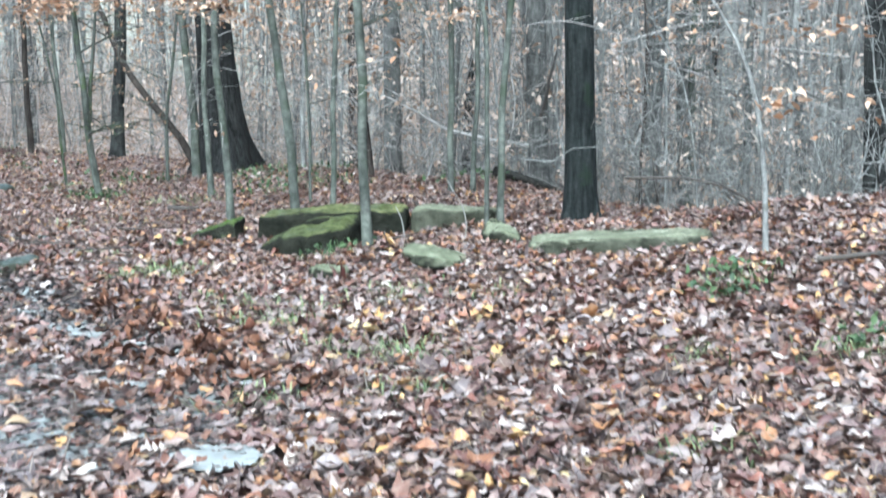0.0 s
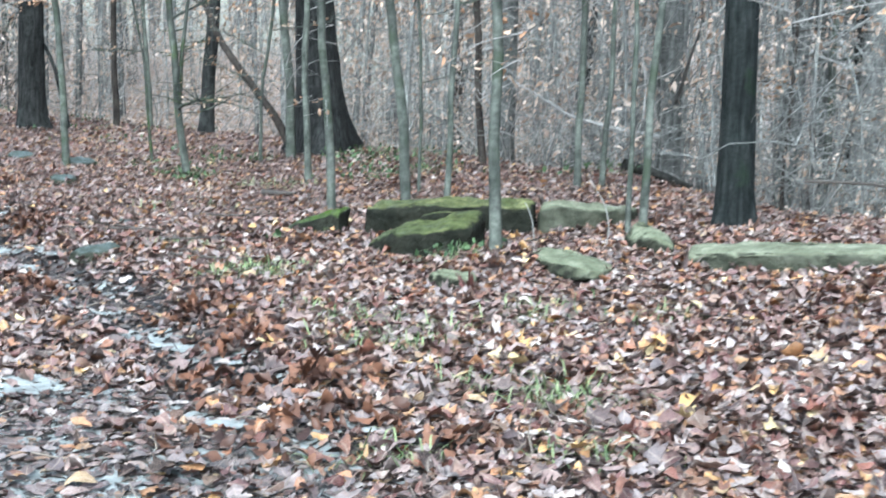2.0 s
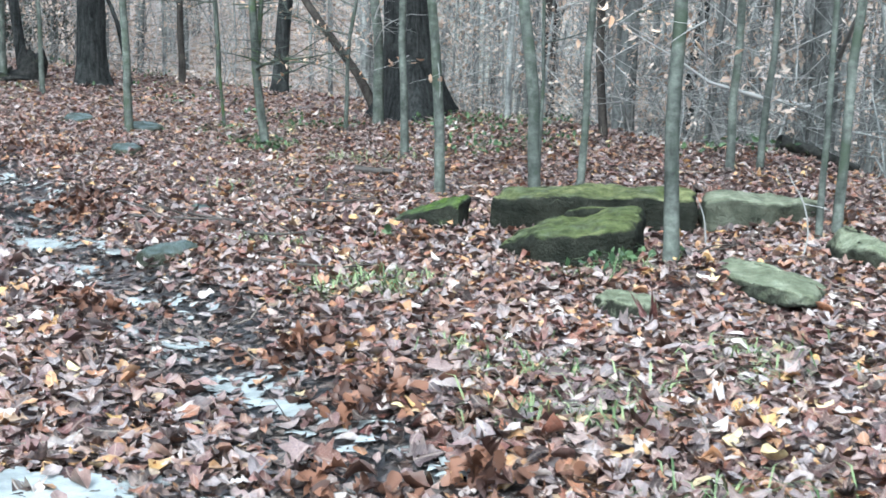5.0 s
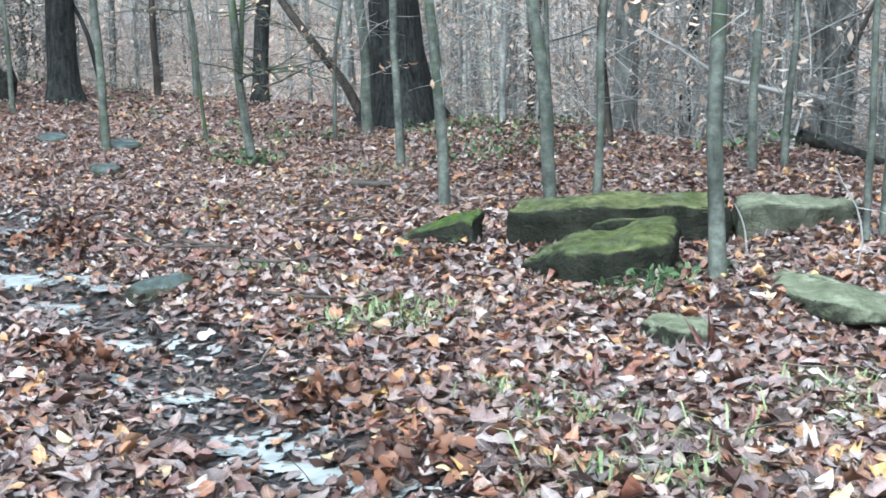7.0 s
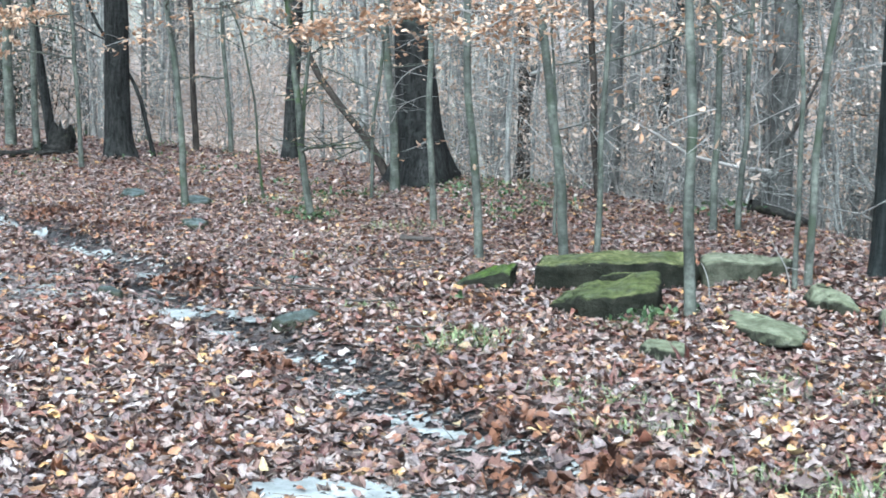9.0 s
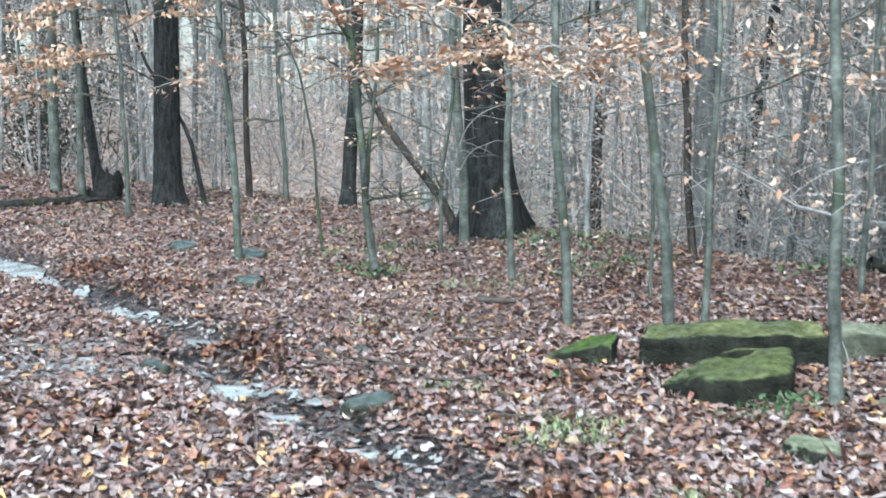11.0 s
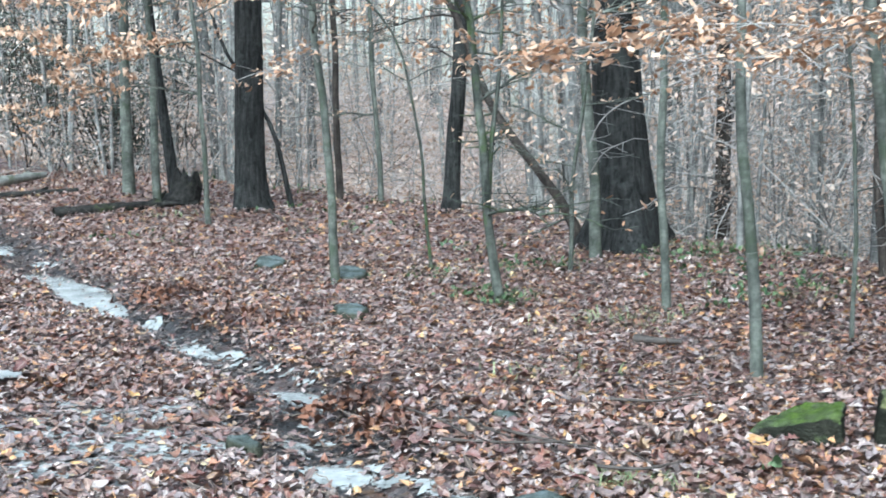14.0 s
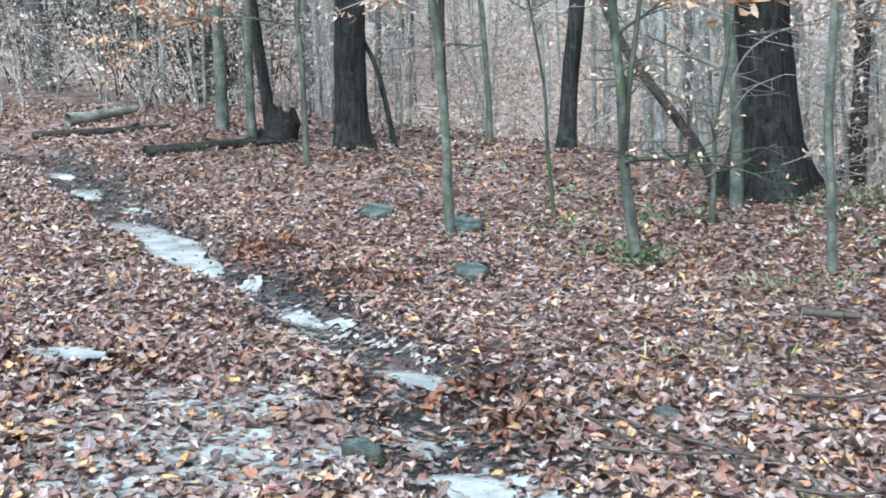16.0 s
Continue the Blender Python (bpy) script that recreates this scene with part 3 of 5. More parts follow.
def leaf_shape(kind):
    """Points and faces of one leaf, one unit long, lying flat: two halves that meet in the midrib."""
    half = {
        "oval": [(0.15, 0.12), (0.255, 0.33), (0.265, 0.56), (0.15, 0.82)],
        "oak": [(0.07, 0.08), (0.19, 0.19), (0.10, 0.29), (0.28, 0.42), (0.15, 0.51), (0.33, 0.65), (0.19, 0.74), (0.21, 0.86), (0.09, 0.96)],
        "maple": [(0.20, 0.03), (0.40, 0.12), (0.31, 0.24), (0.50, 0.46), (0.27, 0.47), (0.25, 0.66), (0.13, 0.74)],
        "torn": [(0.16, 0.06), (0.29, 0.24), (0.27, 0.42), (0.17, 0.58), (0.22, 0.76)],
        "small": [(0.21, 0.26), (0.23, 0.64)],
        "dart": [(0.24, 0.4)],
    }[kind]
    k = len(half)
    v = [(0.0, 0.0), (0.0, 1.0)] + [(0.0, y) for _, y in half]
    f = []
    for side in (1, -1):
        o = len(v)
        v += [(side * x, y) for x, y in half]
        tris = [(0, o, 2), (2 + k - 1, o + k - 1, 1)]
        for n in range(k - 1):
            tris += [(2 + n, o + n, o + n + 1), (2 + n, o + n + 1, 3 + n)]
        f += tris if side == 1 else [t[::-1] for t in tris]
    if kind == "torn":      # half of it has rotted away at the tip
        v[1] = (0.05, 0.86)
    return np.array([(x, y, 0.0) for x, y in v]), np.array(f)


SHAPES = {k: leaf_shape(k) for k in ("oval", "oak", "maple", "torn", "small", "dart")}
SHAPES["chip"] = (np.array([(0.0, 0, 0), (0.22, 0.45, 0), (0, 1, 0), (-0.22, 0.45, 0)]), np.array([(0, 1, 2), (0, 2, 3)]))


def add_leaves(geo, kind, places, size, tilt, droop=None, curl=0.5, width=1.0):
    """Many leaves at the places, each turned, folded, cupped and crumpled by chance."""
    v, f = SHAPES[kind]
    n = len(places)
    if n == 0:
        return
    size = np.asarray(size, float) * np.ones(n)
    a, b = rng.normal(0, curl, (n, 1)) + 0.3 * curl, rng.normal(0, curl, (n, 1))
    x, y = v[:, 0][None] * width * rng.uniform(0.8, 1.15, (n, 1)), v[:, 1][None] - 0.5
    z = a * np.abs(x) ** 1.5 * 1.6 + b * y * y + rng.normal(0, curl, (n, 1)) * x * y
    z = z + curl * 0.32 * np.abs(x) * np.sin(rng.uniform(6, 13, (n, 1)) * y + rng.uniform(0, 6.28, (n, 1)) + np.sign(x))
    y = y + rng.normal(0, 0.12, (n, 1)) * x
    x = x + rng.normal(0, 0.25, (n, 1)) * (y * y - 0.1)
    p = np.stack([np.broadcast_to(x, z.shape), np.broadcast_to(y, z.shape), z], -1) * size[:, None, None]
    yaw = rng.uniform(0, 2 * math.pi, n)
    rx, ry = rng.normal(0, tilt, n) + (0 if droop is None else droop), rng.normal(0, tilt, n)
    c, s = np.cos(ry)[:, None], np.sin(ry)[:, None]
    p = np.stack([c * p[..., 0] + s * p[..., 2], p[..., 1], -s * p[..., 0] + c * p[..., 2]], -1)
    c, s = np.cos(rx)[:, None], np.sin(rx)[:, None]
    p = np.stack([p[..., 0], c * p[..., 1] - s * p[..., 2], s * p[..., 1] + c * p[..., 2]], -1)
    c, s = np.cos(yaw)[:, None], np.sin(yaw)[:, None]
    p = np.stack([c * p[..., 0] - s * p[..., 1], s * p[..., 0] + c * p[..., 1], p[..., 2]], -1) + np.asarray(places)[:, None]
    m = len(v)
    geo.add(p.reshape(-1, 3), (f[None] + (np.arange(n) * m)[:, None, None]).reshape(-1, 3), np.tile(v, (n, 1)))


def twig_path(start, heading, rise, length, k=6, wander=0.12, sag=0.0):
    d = np.array([math.cos(heading), math.sin(heading), rise])
    d /= np.linalg.norm(d)
    p = [np.asarray(start, float)]
    for n in range(k):
        d = d + rng.normal(0, wander, 3) + np.array([0, 0, -sag])
        d /= np.linalg.norm(d)
        p.append(p[-1] + d * length / k)
    return np.array(p)


def spray(geo, leaves, start, heading, rise, length, r, depth=2, leafy=0.0, sag=0.0, size=0.075):
    """A side branch with its twigs; gathers leaf places along the twigs."""
    p = twig_path(start, heading, rise, length, (2, 4, 6)[depth], 0.10, sag)
    geo.tube(p, np.linspace(r, r * 0.3, len(p)), 3 if depth == 0 else 4 if r < 0.012 else 5)
    if depth > 0:
        for n in range(1, len(p)):
            for side in (-1, 1):
                if rng.random() < 0.72:
                    spray(geo, leaves, p[n], heading + side * rng.uniform(0.5, 1.1), rise * 0.6 + rng.normal(0, 0.15), length * rng.uniform(0.28, 0.5), r * 0.5, depth - 1, leafy, sag, size)
    elif leafy > 0:
        k = rng.poisson(leafy * length * 10)
        if k:
            t = rng.uniform(0, len(p) - 1.01, k)
            i = t.astype(int)
            q = p[i] + (p[i + 1] - p[i]) * (t - i)[:, None]
            leaves.append(q + rng.normal(0, 0.02, (k, 3)))


def tree(label, x, y, dia, ups, mat, height, sides=8, branches=8, low=1.2, leafy=0.0, flare=0.35, reach=0.9, name="tree", rough=0.02, ridges=0.0, sag=0.0, lsize=0.058, headings=None, trunk_name="trunk", away=0.0):
    """A tree: foot at x, y; ups are the shifts in x and the levels of points up its trunk, away its lean in y."""
    z0 = g(x, y)
    root = new(name)
    root.location = (x, y, z0)
    bpy.context.view_layer.update()
    p = [(x, y, z0 - 0.12)] + [(x + dx, y + away * (dz - z0) + 0.01 * n * math.sin(x * 7), dz) for n, (dx, dz) in enumerate(ups) if dz > z0 + 0.1]
    ups = [(dx, dz - z0) for dx, dz in ups]
    (ax, az), (bx, bz) = (ups[-2] if len(ups) > 1 else (0, 0)), ups[-1]
    lean = np.clip((bx - ax) / max(bz - az, 0.2), -0.5, 0.5)
    h = bz
    while h < height:
        h = h + max(0.8, height * 0.14)
        lean = lean * 0.7 + 0.04 * math.sin(h * 1.9 + x * 5)
        last = p[-1]
        p.append((last[0] + lean * (h + z0 - last[2]), last[1] + away * (h + z0 - last[2]) + 0.05 * math.sin(h + y), z0 + h))
    line = bend(p, 0.12 if dia > 0.15 else 0.22)
    hs = np.clip(line[:, 2] - z0, 0, None)
    r = dia / 2 * (1 - 0.92 * np.clip(hs / (height * 1.15), 0, 1)) ** 0.9
    r = r * (1 + flare * np.exp(-hs / (0.6 * dia + 0.05))) if dia < 0.4 else r * (1 + 0.6 * np.exp(-hs / 0.65))
    geo = Geo()
    if dia < 0.12:
        sway = smoothstep(0.1, 0.8, hs)
        line[:, 0] += sway * (0.014 * np.sin(hs * 2.9 + x * 9) + 0.006 * np.sin(hs * 7.3 + y * 5))
        line[:, 1] += sway * 0.012 * np.sin(hs * 3.7 + x * 4)
    geo.tube(line, r, sides, rough if dia > 0.12 else 0.05)
    if ridges:
        v = geo.v[0].reshape(len(line), sides, 3)
        th = np.arange(sides) / sides * 2 * math.pi
        for n in range(len(line)):
            w = 1 + ridges * (np.sin(th * 11 + 2.0 * np.sin(hs[n] * 3.1)) * 0.5 + np.sin(th * 17 + hs[n] * 2.3) * 0.5)
            w = w + (0.32 if dia < 0.4 else 0.7) * np.exp(-hs[n] / (0.2 if dia < 0.4 else 0.3)) * np.clip(np.sin(th * 3 + x), 0, 1)
            v[n] = line[n] + (v[n] - line[n]) * w[:, None]
        geo.v[0] = v.reshape(-1, 3)
    part(trunk_name, geo, mat, root)
    tw, lv = Geo(), []
    made = 0
    for n in range(branches):
        hh = low + (height * 0.9 - low) * (n + rng.uniform(0, 1)) / branches
        i = int(np.argmin(np.abs(hs - hh)))
        head = rng.uniform(0, 2 * math.pi) if headings is None else headings[n % len(headings)] + rng.normal(0, 0.15)
        ln = reach * rng.uniform(0.6, 1.2) * (1 - 0.4 * hh / height)
        spray(tw, lv, line[i], head, rng.uniform(0.1, 0.6), ln, min(r[i] * 0.45, 0.012 + 0.01 * ln), 2, leafy, sag, lsize)
        made += 1
    if made:
        part("crown", tw, mat if dia < 0.12 else M_TWIG, root)
    if lv:
        lg = Geo()
        q = np.concatenate(lv)
        add_leaves(lg, "small" if y < 12 else "dart", q, rng.uniform(0.7, 1.2, len(q)) * lsize, 0.5, -0.5, 0.5)
        part("leaves", lg, M_DRY, root, "dry tan leaves still on the twigs")
    return tagged(root, label, "tree", group="young beeches" if label.startswith(YOUNG) else "thin saplings" if label.startswith(THIN) else "")


YOUNG = "slender young beech with smooth grey-green bark"
OLD = "tall tree with dark furrowed bark"
THIN = "thin grey-barked sapling rising from the leaves"
# label, x, y, thickness, (shift, level) up the trunk, lean away, bark, height, branches, lowest branch, leafiness
TREES = [
    (OLD + " and mossy foot", 1.38, 10.16, 0.232, [(-0.00, 0.37), (-0.00, 1.03), (0.00, 1.97)], 0.006, M_OAKMOSS, 12, 7, 4, 0),
    (YOUNG, -0.19, 8.75, 0.069, [(-0.02, 0.75), (-0.03, 1.24), (-0.04, 1.89)], 0.08, M_BEECH, 6, 8, 1.9, 0.5),
    (YOUNG, -1.40, 11.50, 0.071, [(-0.02, 0.40), (-0.07, 0.96), (-0.09, 1.59), (-0.10, 2.35)], 0.1, M_BEECH, 6.5, 8, 2, 0.5),
    (YOUNG, -0.78, 10.69, 0.076, [(-0.05, 0.65), (-0.11, 1.19), (-0.16, 1.72), (-0.21, 2.28)], 0.065, M_BEECH, 7, 8, 2, 0.28),
    (YOUNG, -0.53, 11.07, 0.050, [(0.03, 0.65), (0.06, 1.31), (0.08, 1.79), (0.06, 2.28)], 0.06, M_BEECH, 6, 8, 1.5, 0.28),
    (YOUNG, -1.80, 13.30, 0.064, [(-0.02, 0.56), (-0.04, 1.19), (-0.04, 1.83), (-0.03, 2.46)], 0.09, M_BEECH, 6.5, 8, 1.6, 0.28),
    ("crooked young tree forking low, with mossy grey bark", -2.96, 13.75, 0.074, [(-0.08, 0.40), (-0.13, 0.85), (-0.17, 1.43), (-0.21, 2.01), (-0.30, 2.54)], 0.05, M_STEM, 5.5, 12, 0.7, 0.3),
    (YOUNG, -4.33, 14.50, 0.073, [(-0.04, 0.82), (-0.09, 1.49), (-0.14, 2.16), (-0.16, 2.63)], 0.04, M_BEECH, 7.5, 9, 1.7, 0.3),
    (THIN, -2.49, 14.87, 0.040, [(0.03, 0.62), (0.10, 1.35), (0.18, 2.07)], 0.05, M_BEECH, 5, 16, 0.5, 0.28),
    (THIN + " and bending over", -3.64, 15.20, 0.031, [(-0.11, 1.03), (-0.22, 1.74), (-0.40, 2.10), (-0.74, 2.52)], 0.04, M_STEM, 3.6, 8, 1.4, 0.28),
    (THIN, -0.77, 12.18, 0.030, [(-0.00, 0.68), (-0.01, 1.24)], 0.05, M_BEECH, 4, 8, 0.8, 0.28),
    ("large old tree with dark rough bark and spreading foot", -1.99, 16.20, 0.435, [(-0.04, 0.55), (-0.08, 1.06), (-0.11, 1.57), (-0.13, 2.07), (-0.13, 2.57)], 0.058, M_OAK, 16, 8, 5, 0),
    ("mossy-footed young stem beside the large tree", -2.28, 15.65, 0.102, [(-0.01, 0.61), (-0.06, 1.10), (-0.10, 1.59), (-0.09, 2.56)], 0.06, M_BEECH, 8, 8, 1.8, 0.28),
    ("tall tree with rough black bark", -6.17, 19.15, 0.340, [(-0.01, 0.34), (0.00, 0.99), (0.02, 1.95), (0.02, 2.90)], 0.01, M_OAK, 15, 8, 5, 0),
    ("slim tree with dark brown bark", -0.24, 13.79, 0.071, [(-0.05, 0.67), (-0.09, 1.33), (-0.11, 1.98), (-0.09, 2.41)], 0.074, M_BROWN, 8, 9, 1.6, 0.2),
    ("brown-barked tree beyond the edge of the slope", -0.63, 21.80, 0.217, [(-0.00, 0.16), (-0.00, 1.31), (-0.04, 2.45)], 0.02, M_BROWN, 14, 10, 2.5, 0.28),
    (YOUNG, 0.48, 11.80, 0.059, [(-0.00, 0.65), (0.01, 1.16)], 0.06, M_BEECH, 6.5, 8, 1.4, 0.28),
    (YOUNG, 0.66, 11.75, 0.048, [(0.02, 0.69), (0.05, 1.16)], 0.06, M_BEECH, 6, 8, 1.4, 0.28),
    (YOUNG, 0.65, 9.75, 0.037, [(0.00, 0.86), (0.02, 1.59), (-0.01, 1.95)], 0.06, M_BEECH, 6, 8, 1.6, 0.28),
    (YOUNG, 0.75, 9.80, 0.056, [(0.01, 0.75), (0.05, 1.22), (0.14, 1.95)], 0.06, M_BEECH, 6, 8, 1.6, 0.28),
    (OLD, -3.90, 19.30, 0.180, [(0.04, 0.71), (0.12, 1.56)], -0.02, M_OAK, 12, 7, 3.5, 0),
    (YOUNG, -8.05, 20.40, 0.149, [(0.00, 0.66), (0.00, 1.32)], 0.02, M_BEECH, 8, 8, 1.8, 0.5),
    (YOUNG, -7.30, 19.20, 0.100, [(-0.00, 0.74), (-0.00, 1.54)], 0.02, M_BEECH, 7.5, 8, 1.8, 0.5),
    ("leaning dark dead trunk beside a fallen log", -7.21, 19.70, 0.142, [(-0.09, 0.70), (-0.16, 1.34)], 0, M_OAK, 6, 5, 2, 0),
    ("slim tree with dark brown bark", -5.36, 20.30, 0.092, [(-0.02, 0.80), (-0.03, 1.57)], 0.02, M_BROWN, 8, 8, 1.8, 0.3),
    (THIN, -4.80, 19.94, 0.070, [(-0.03, 0.75), (-0.07, 1.56)], 0.03, M_BEECH, 6, 9, 1, 0.3),
    (THIN, -1.06, 15.68, 0.062, [(0.01, 0.69), (0.04, 1.34)], 0.03, M_GREYBARK, 6, 9, 1, 0.5),
    ("dark tree leaning down the slope", 0.90, 18.50, 0.155, [(0.06, 0.20), (0.16, 1.04), (0.31, 2.00)], 0.02, M_OAK, 11, 9, 2.5, 0.2),
    ("grey tree beyond the edge of the slope", 1.98, 17.30, 0.205, [(0.03, 0.72), (0.08, 1.73), (0.11, 2.40)], 0.02, M_GREYBARK, 12, 9, 2.4, 0.3),
    ("young tree beyond the edge of the slope", 3.62, 16.60, 0.105, [(0.01, 0.76), (0.07, 1.98)], 0.02, M_BEECH, 10, 9, 2.4, 0.28),
    (THIN, 2.44, 13.50, 0.042, [(0.03, 0.63), (0.06, 1.41)], 0.03, M_BROWN, 6, 8, 1.4, 0.28),
    (OLD, 4.46, 18.50, 0.234, [(-0.01, 0.11), (-0.02, 2.01)], 0, M_OAK, 13, 8, 3.5, 0),
    (OLD, 3.88, 10.80, 0.211, [(-0.02, 0.42), (-0.05, 1.76)], 0, M_OAK, 12, 8, 3.5, 0),
]
STANDING = []
for label, x, y, dia, ups, away, mat, height, nb, low, leafy in TREES:
    STANDING.append(tree(label, x, y, dia, ups, mat, height, away=away, sides=28 if dia > 0.13 else 9, branches=nb, low=low, leafy=leafy,
         flare=0.28 if dia > 0.12 else 0.25, reach=1.1 if dia < 0.12 else 2.0, ridges=0.035 if dia > 0.15 else 0))

# the leaning trunk beside the large tree
tree("brown dead trunk leaning against its neighbours", -2.37, 16.70, 0.097, [(-0.23, 0.39), (-0.60, 0.86), (-0.85, 1.21), (-1.02, 1.58), (-1.18, 2.09), (-1.43, 2.60)], M_BROWN, 4.2, branches=5, low=1.6)
tree("dark crooked stem leaning against the black tree", -5.71, 19.25, 0.065, [(-0.12, 0.51), (-0.26, 0.97), (-0.46, 1.37), (-0.70, 1.76)], M_OAK, 3.4, branches=3, low=1.6)
# beech with tan leaves on branches that hang to one side
tree("young beech still holding orange-tan dry leaves", -6.30, 17.80, 0.062, [(-0.03, 1.01), (-0.02, 1.66), (-0.10, 2.4)], M_BEECH, 6.2, branches=18, low=1.35, leafy=3.8, reach=1.9, sag=0.05,
     headings=[math.pi, math.pi + 0.6, math.pi - 0.4, 0.6, math.pi + 1.0], lsize=0.085)


# ---------------------------------------------------------------- leaf litter


def inside(poly, x, y):
    hit = np.zeros(len(x), bool)
    k = len(poly)
    for n in range(k):
        (ax, ay), (bx, by) = poly[n], poly[(n + 1) % k]
        cross = ((ay > y) != (by > y)) & (x < (bx - ax) * (y - ay) / (by - ay + 1e-12) + ax)
        hit ^= cross
    return hit


def litter(name, x0, x1, y0, y1, per_m2, kinds, size, label):
    n = int((x1(y0) - x0(y0) + x1(y1) - x0(y1)) / 2 * (y1 - y0) * per_m2 * 1.3)
    y = rng.uniform(y0, y1, n)
    lo, hi = x0(y), x1(y)
    keep = rng.random(n) < (hi - lo) / (hi - lo).max()
    x = lo + (hi - lo) * rng.random(n)
    d, along = stream_at(x, y)
    bare = 0.85 * (1 - smoothstep(0.10, 0.36, d)) * smoothstep(8.2, 9, along) * (1 - smoothstep(18.5, 20, along))
    bare = np.maximum(bare, 0.84 * (1 - smoothstep(0.08, 0.38, d)) * smoothstep(4.6, 5.6, along) * smoothstep(-0.9, -0.4, wave(x, y, 3.7, 9)))
    bare = np.maximum(bare, 0.48 * wetness(x, y) * film_at(x, y))
    for cx, cy, rx, ry in PUDDLES:
        bare = np.maximum(bare, 0.72 * (np.hypot((x - cx) / rx, (y - cy) / ry) < 0.95))
    for y0, y1, half, drop in POOLS:
        bare = np.maximum(bare, 0.93 * ((np.abs(x - runnel_mid(y)) < half * 1.1) & (y > y0) & (y < y1)))
    keep &= rng.random(n) > bare
    for poly in STONES:
        keep &= ~(inside(poly, x, y) & (rng.random(n) > 0.05))
    x, y = x[keep], y[keep]
    n = len(x)
    pile = np.abs(rng.normal(0, 0.018, n)) + 0.006 + 0.02 * np.clip(wave(x, y, 3.3, 5), 0, 1)
    z = ground(x, y) + pile
    for y0, y1, half, drop in POOLS:
        wet = (np.abs(x - runnel_mid(y)) < half * 2) & (y > y0) & (y < y1)
        z = np.where(wet, np.maximum(z, land(runnel_mid(y), y) - 0.085 * math.exp(-(half * 0.68 / 0.2) ** 2) + 0.008 - drop + 0.004 + 0.15 * pile), z)
    pick = rng.random(n)
    wet = wetness(x, y)
    soaked = rng.random(n) < 0.85 * wet
    z = np.where(soaked, film_height(x, y) + np.abs(rng.normal(0, 0.007, n)), z)
    for mask, mat, words, tilt, curl in ((~soaked, M_LEAF, label, 0.24, 0.75), (soaked, M_SOAKED, "soaked fallen leaves lying flat on muddy ground", 0.10, 0.34)):
        geo, lo = Geo(), 0.0
        for kind, share in kinds:
            m = (pick >= lo) & (pick < lo + share) & mask
            lo += share
            add_leaves(geo, kind, np.stack([x, y, z], -1)[m], size * rng.uniform(0.38, 1.28, m.sum()), tilt, None, curl)
        if geo.n:
            tagged(part(name, geo, mat), words, "leaves", kind="stuff")


def left_edge(y):
    return np.interp(y, [3, 5, 7, 9, 10, 14, 20, 24], [-2.0, -3.1, -4.0, -5.1, -5.7, -8.0, -11.3, -13.5])


def right_edge(y):
    return np.interp(y, [3, 4, 7, 9, 10, 11, 13, 15, 17, 20, 24], [1.2, 1.6, 2.9, 3.7, 3.4, 2.7, 0.9, -0.2, -1.6, -4.0, -9.0])


LITTER_KINDS = (("oak", 0.22), ("maple", 0.04), ("torn", 0.14), ("oval", 0.36), ("small", 0.24))
litter("leaf_litter", left_edge, right_edge, 3.4, 7.0, 1400, LITTER_KINDS, 0.078, "wet brown, tan and orange fallen leaves")
litter("leaf_litter", left_edge, right_edge, 7.0, 11.0, 1250, (("oak", 0.10), ("maple", 0.03), ("torn", 0.17), ("oval", 0.15), ("small", 0.55)), 0.074, "wet brown, tan and orange fallen leaves")
litter("leaf_litter", left_edge, right_edge, 11.0, 16.0, 1000, (("small", 0.45), ("dart", 0.55)), 0.062, "wet brown, tan and orange fallen leaves")
litter("leaf_litter", left_edge, right_edge, 16.0, 24.0, 430, (("dart", 1.0),), 0.078, "wet brown, tan and orange fallen leaves")


def outer_litter():
    """Sparser leaves over the ground beside and behind the walk."""
    n = 60000
    x, y = rng.uniform(-15, 7, n), rng.uniform(-4, 24, n)
    out = (y < 3.4) | (x < left_edge(y)) | (x > right_edge(y))
    x, y = x[out], y[out]
    geo = Geo()
    add_leaves(geo, "dart", np.stack([x, y, ground(x, y) + rng.uniform(0.005, 0.03, len(x))], -1), rng.uniform(0.06, 0.13, len(x)), 0.2, None, 0.5)
    tagged(part("leaf_litter", geo, M_LEAF), "brown and tan fallen leaves covering the ground", "leaves", kind="stuff")


outer_litter()


def far_litter():
    """Leaves on the slopes beyond the edge, seen between the trunks."""
    y = 11 + 26 * rng.random(60000) ** 1.2
    x = rng.uniform(-0.62, 0.40, 60000) * y + rng.uniform(-3, 2, 60000)
    out = y > crest(x) + 0.4
    x, y = x[out], y[out]
    geo = Geo()
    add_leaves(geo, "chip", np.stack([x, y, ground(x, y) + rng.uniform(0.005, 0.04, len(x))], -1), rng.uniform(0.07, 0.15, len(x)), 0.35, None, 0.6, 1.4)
    tagged(part("leaf_litter", geo, M_FARLEAF), "brown fallen leaves on the slope below the edge, paled for haze", "leaves", kind="stuff")


far_litter()


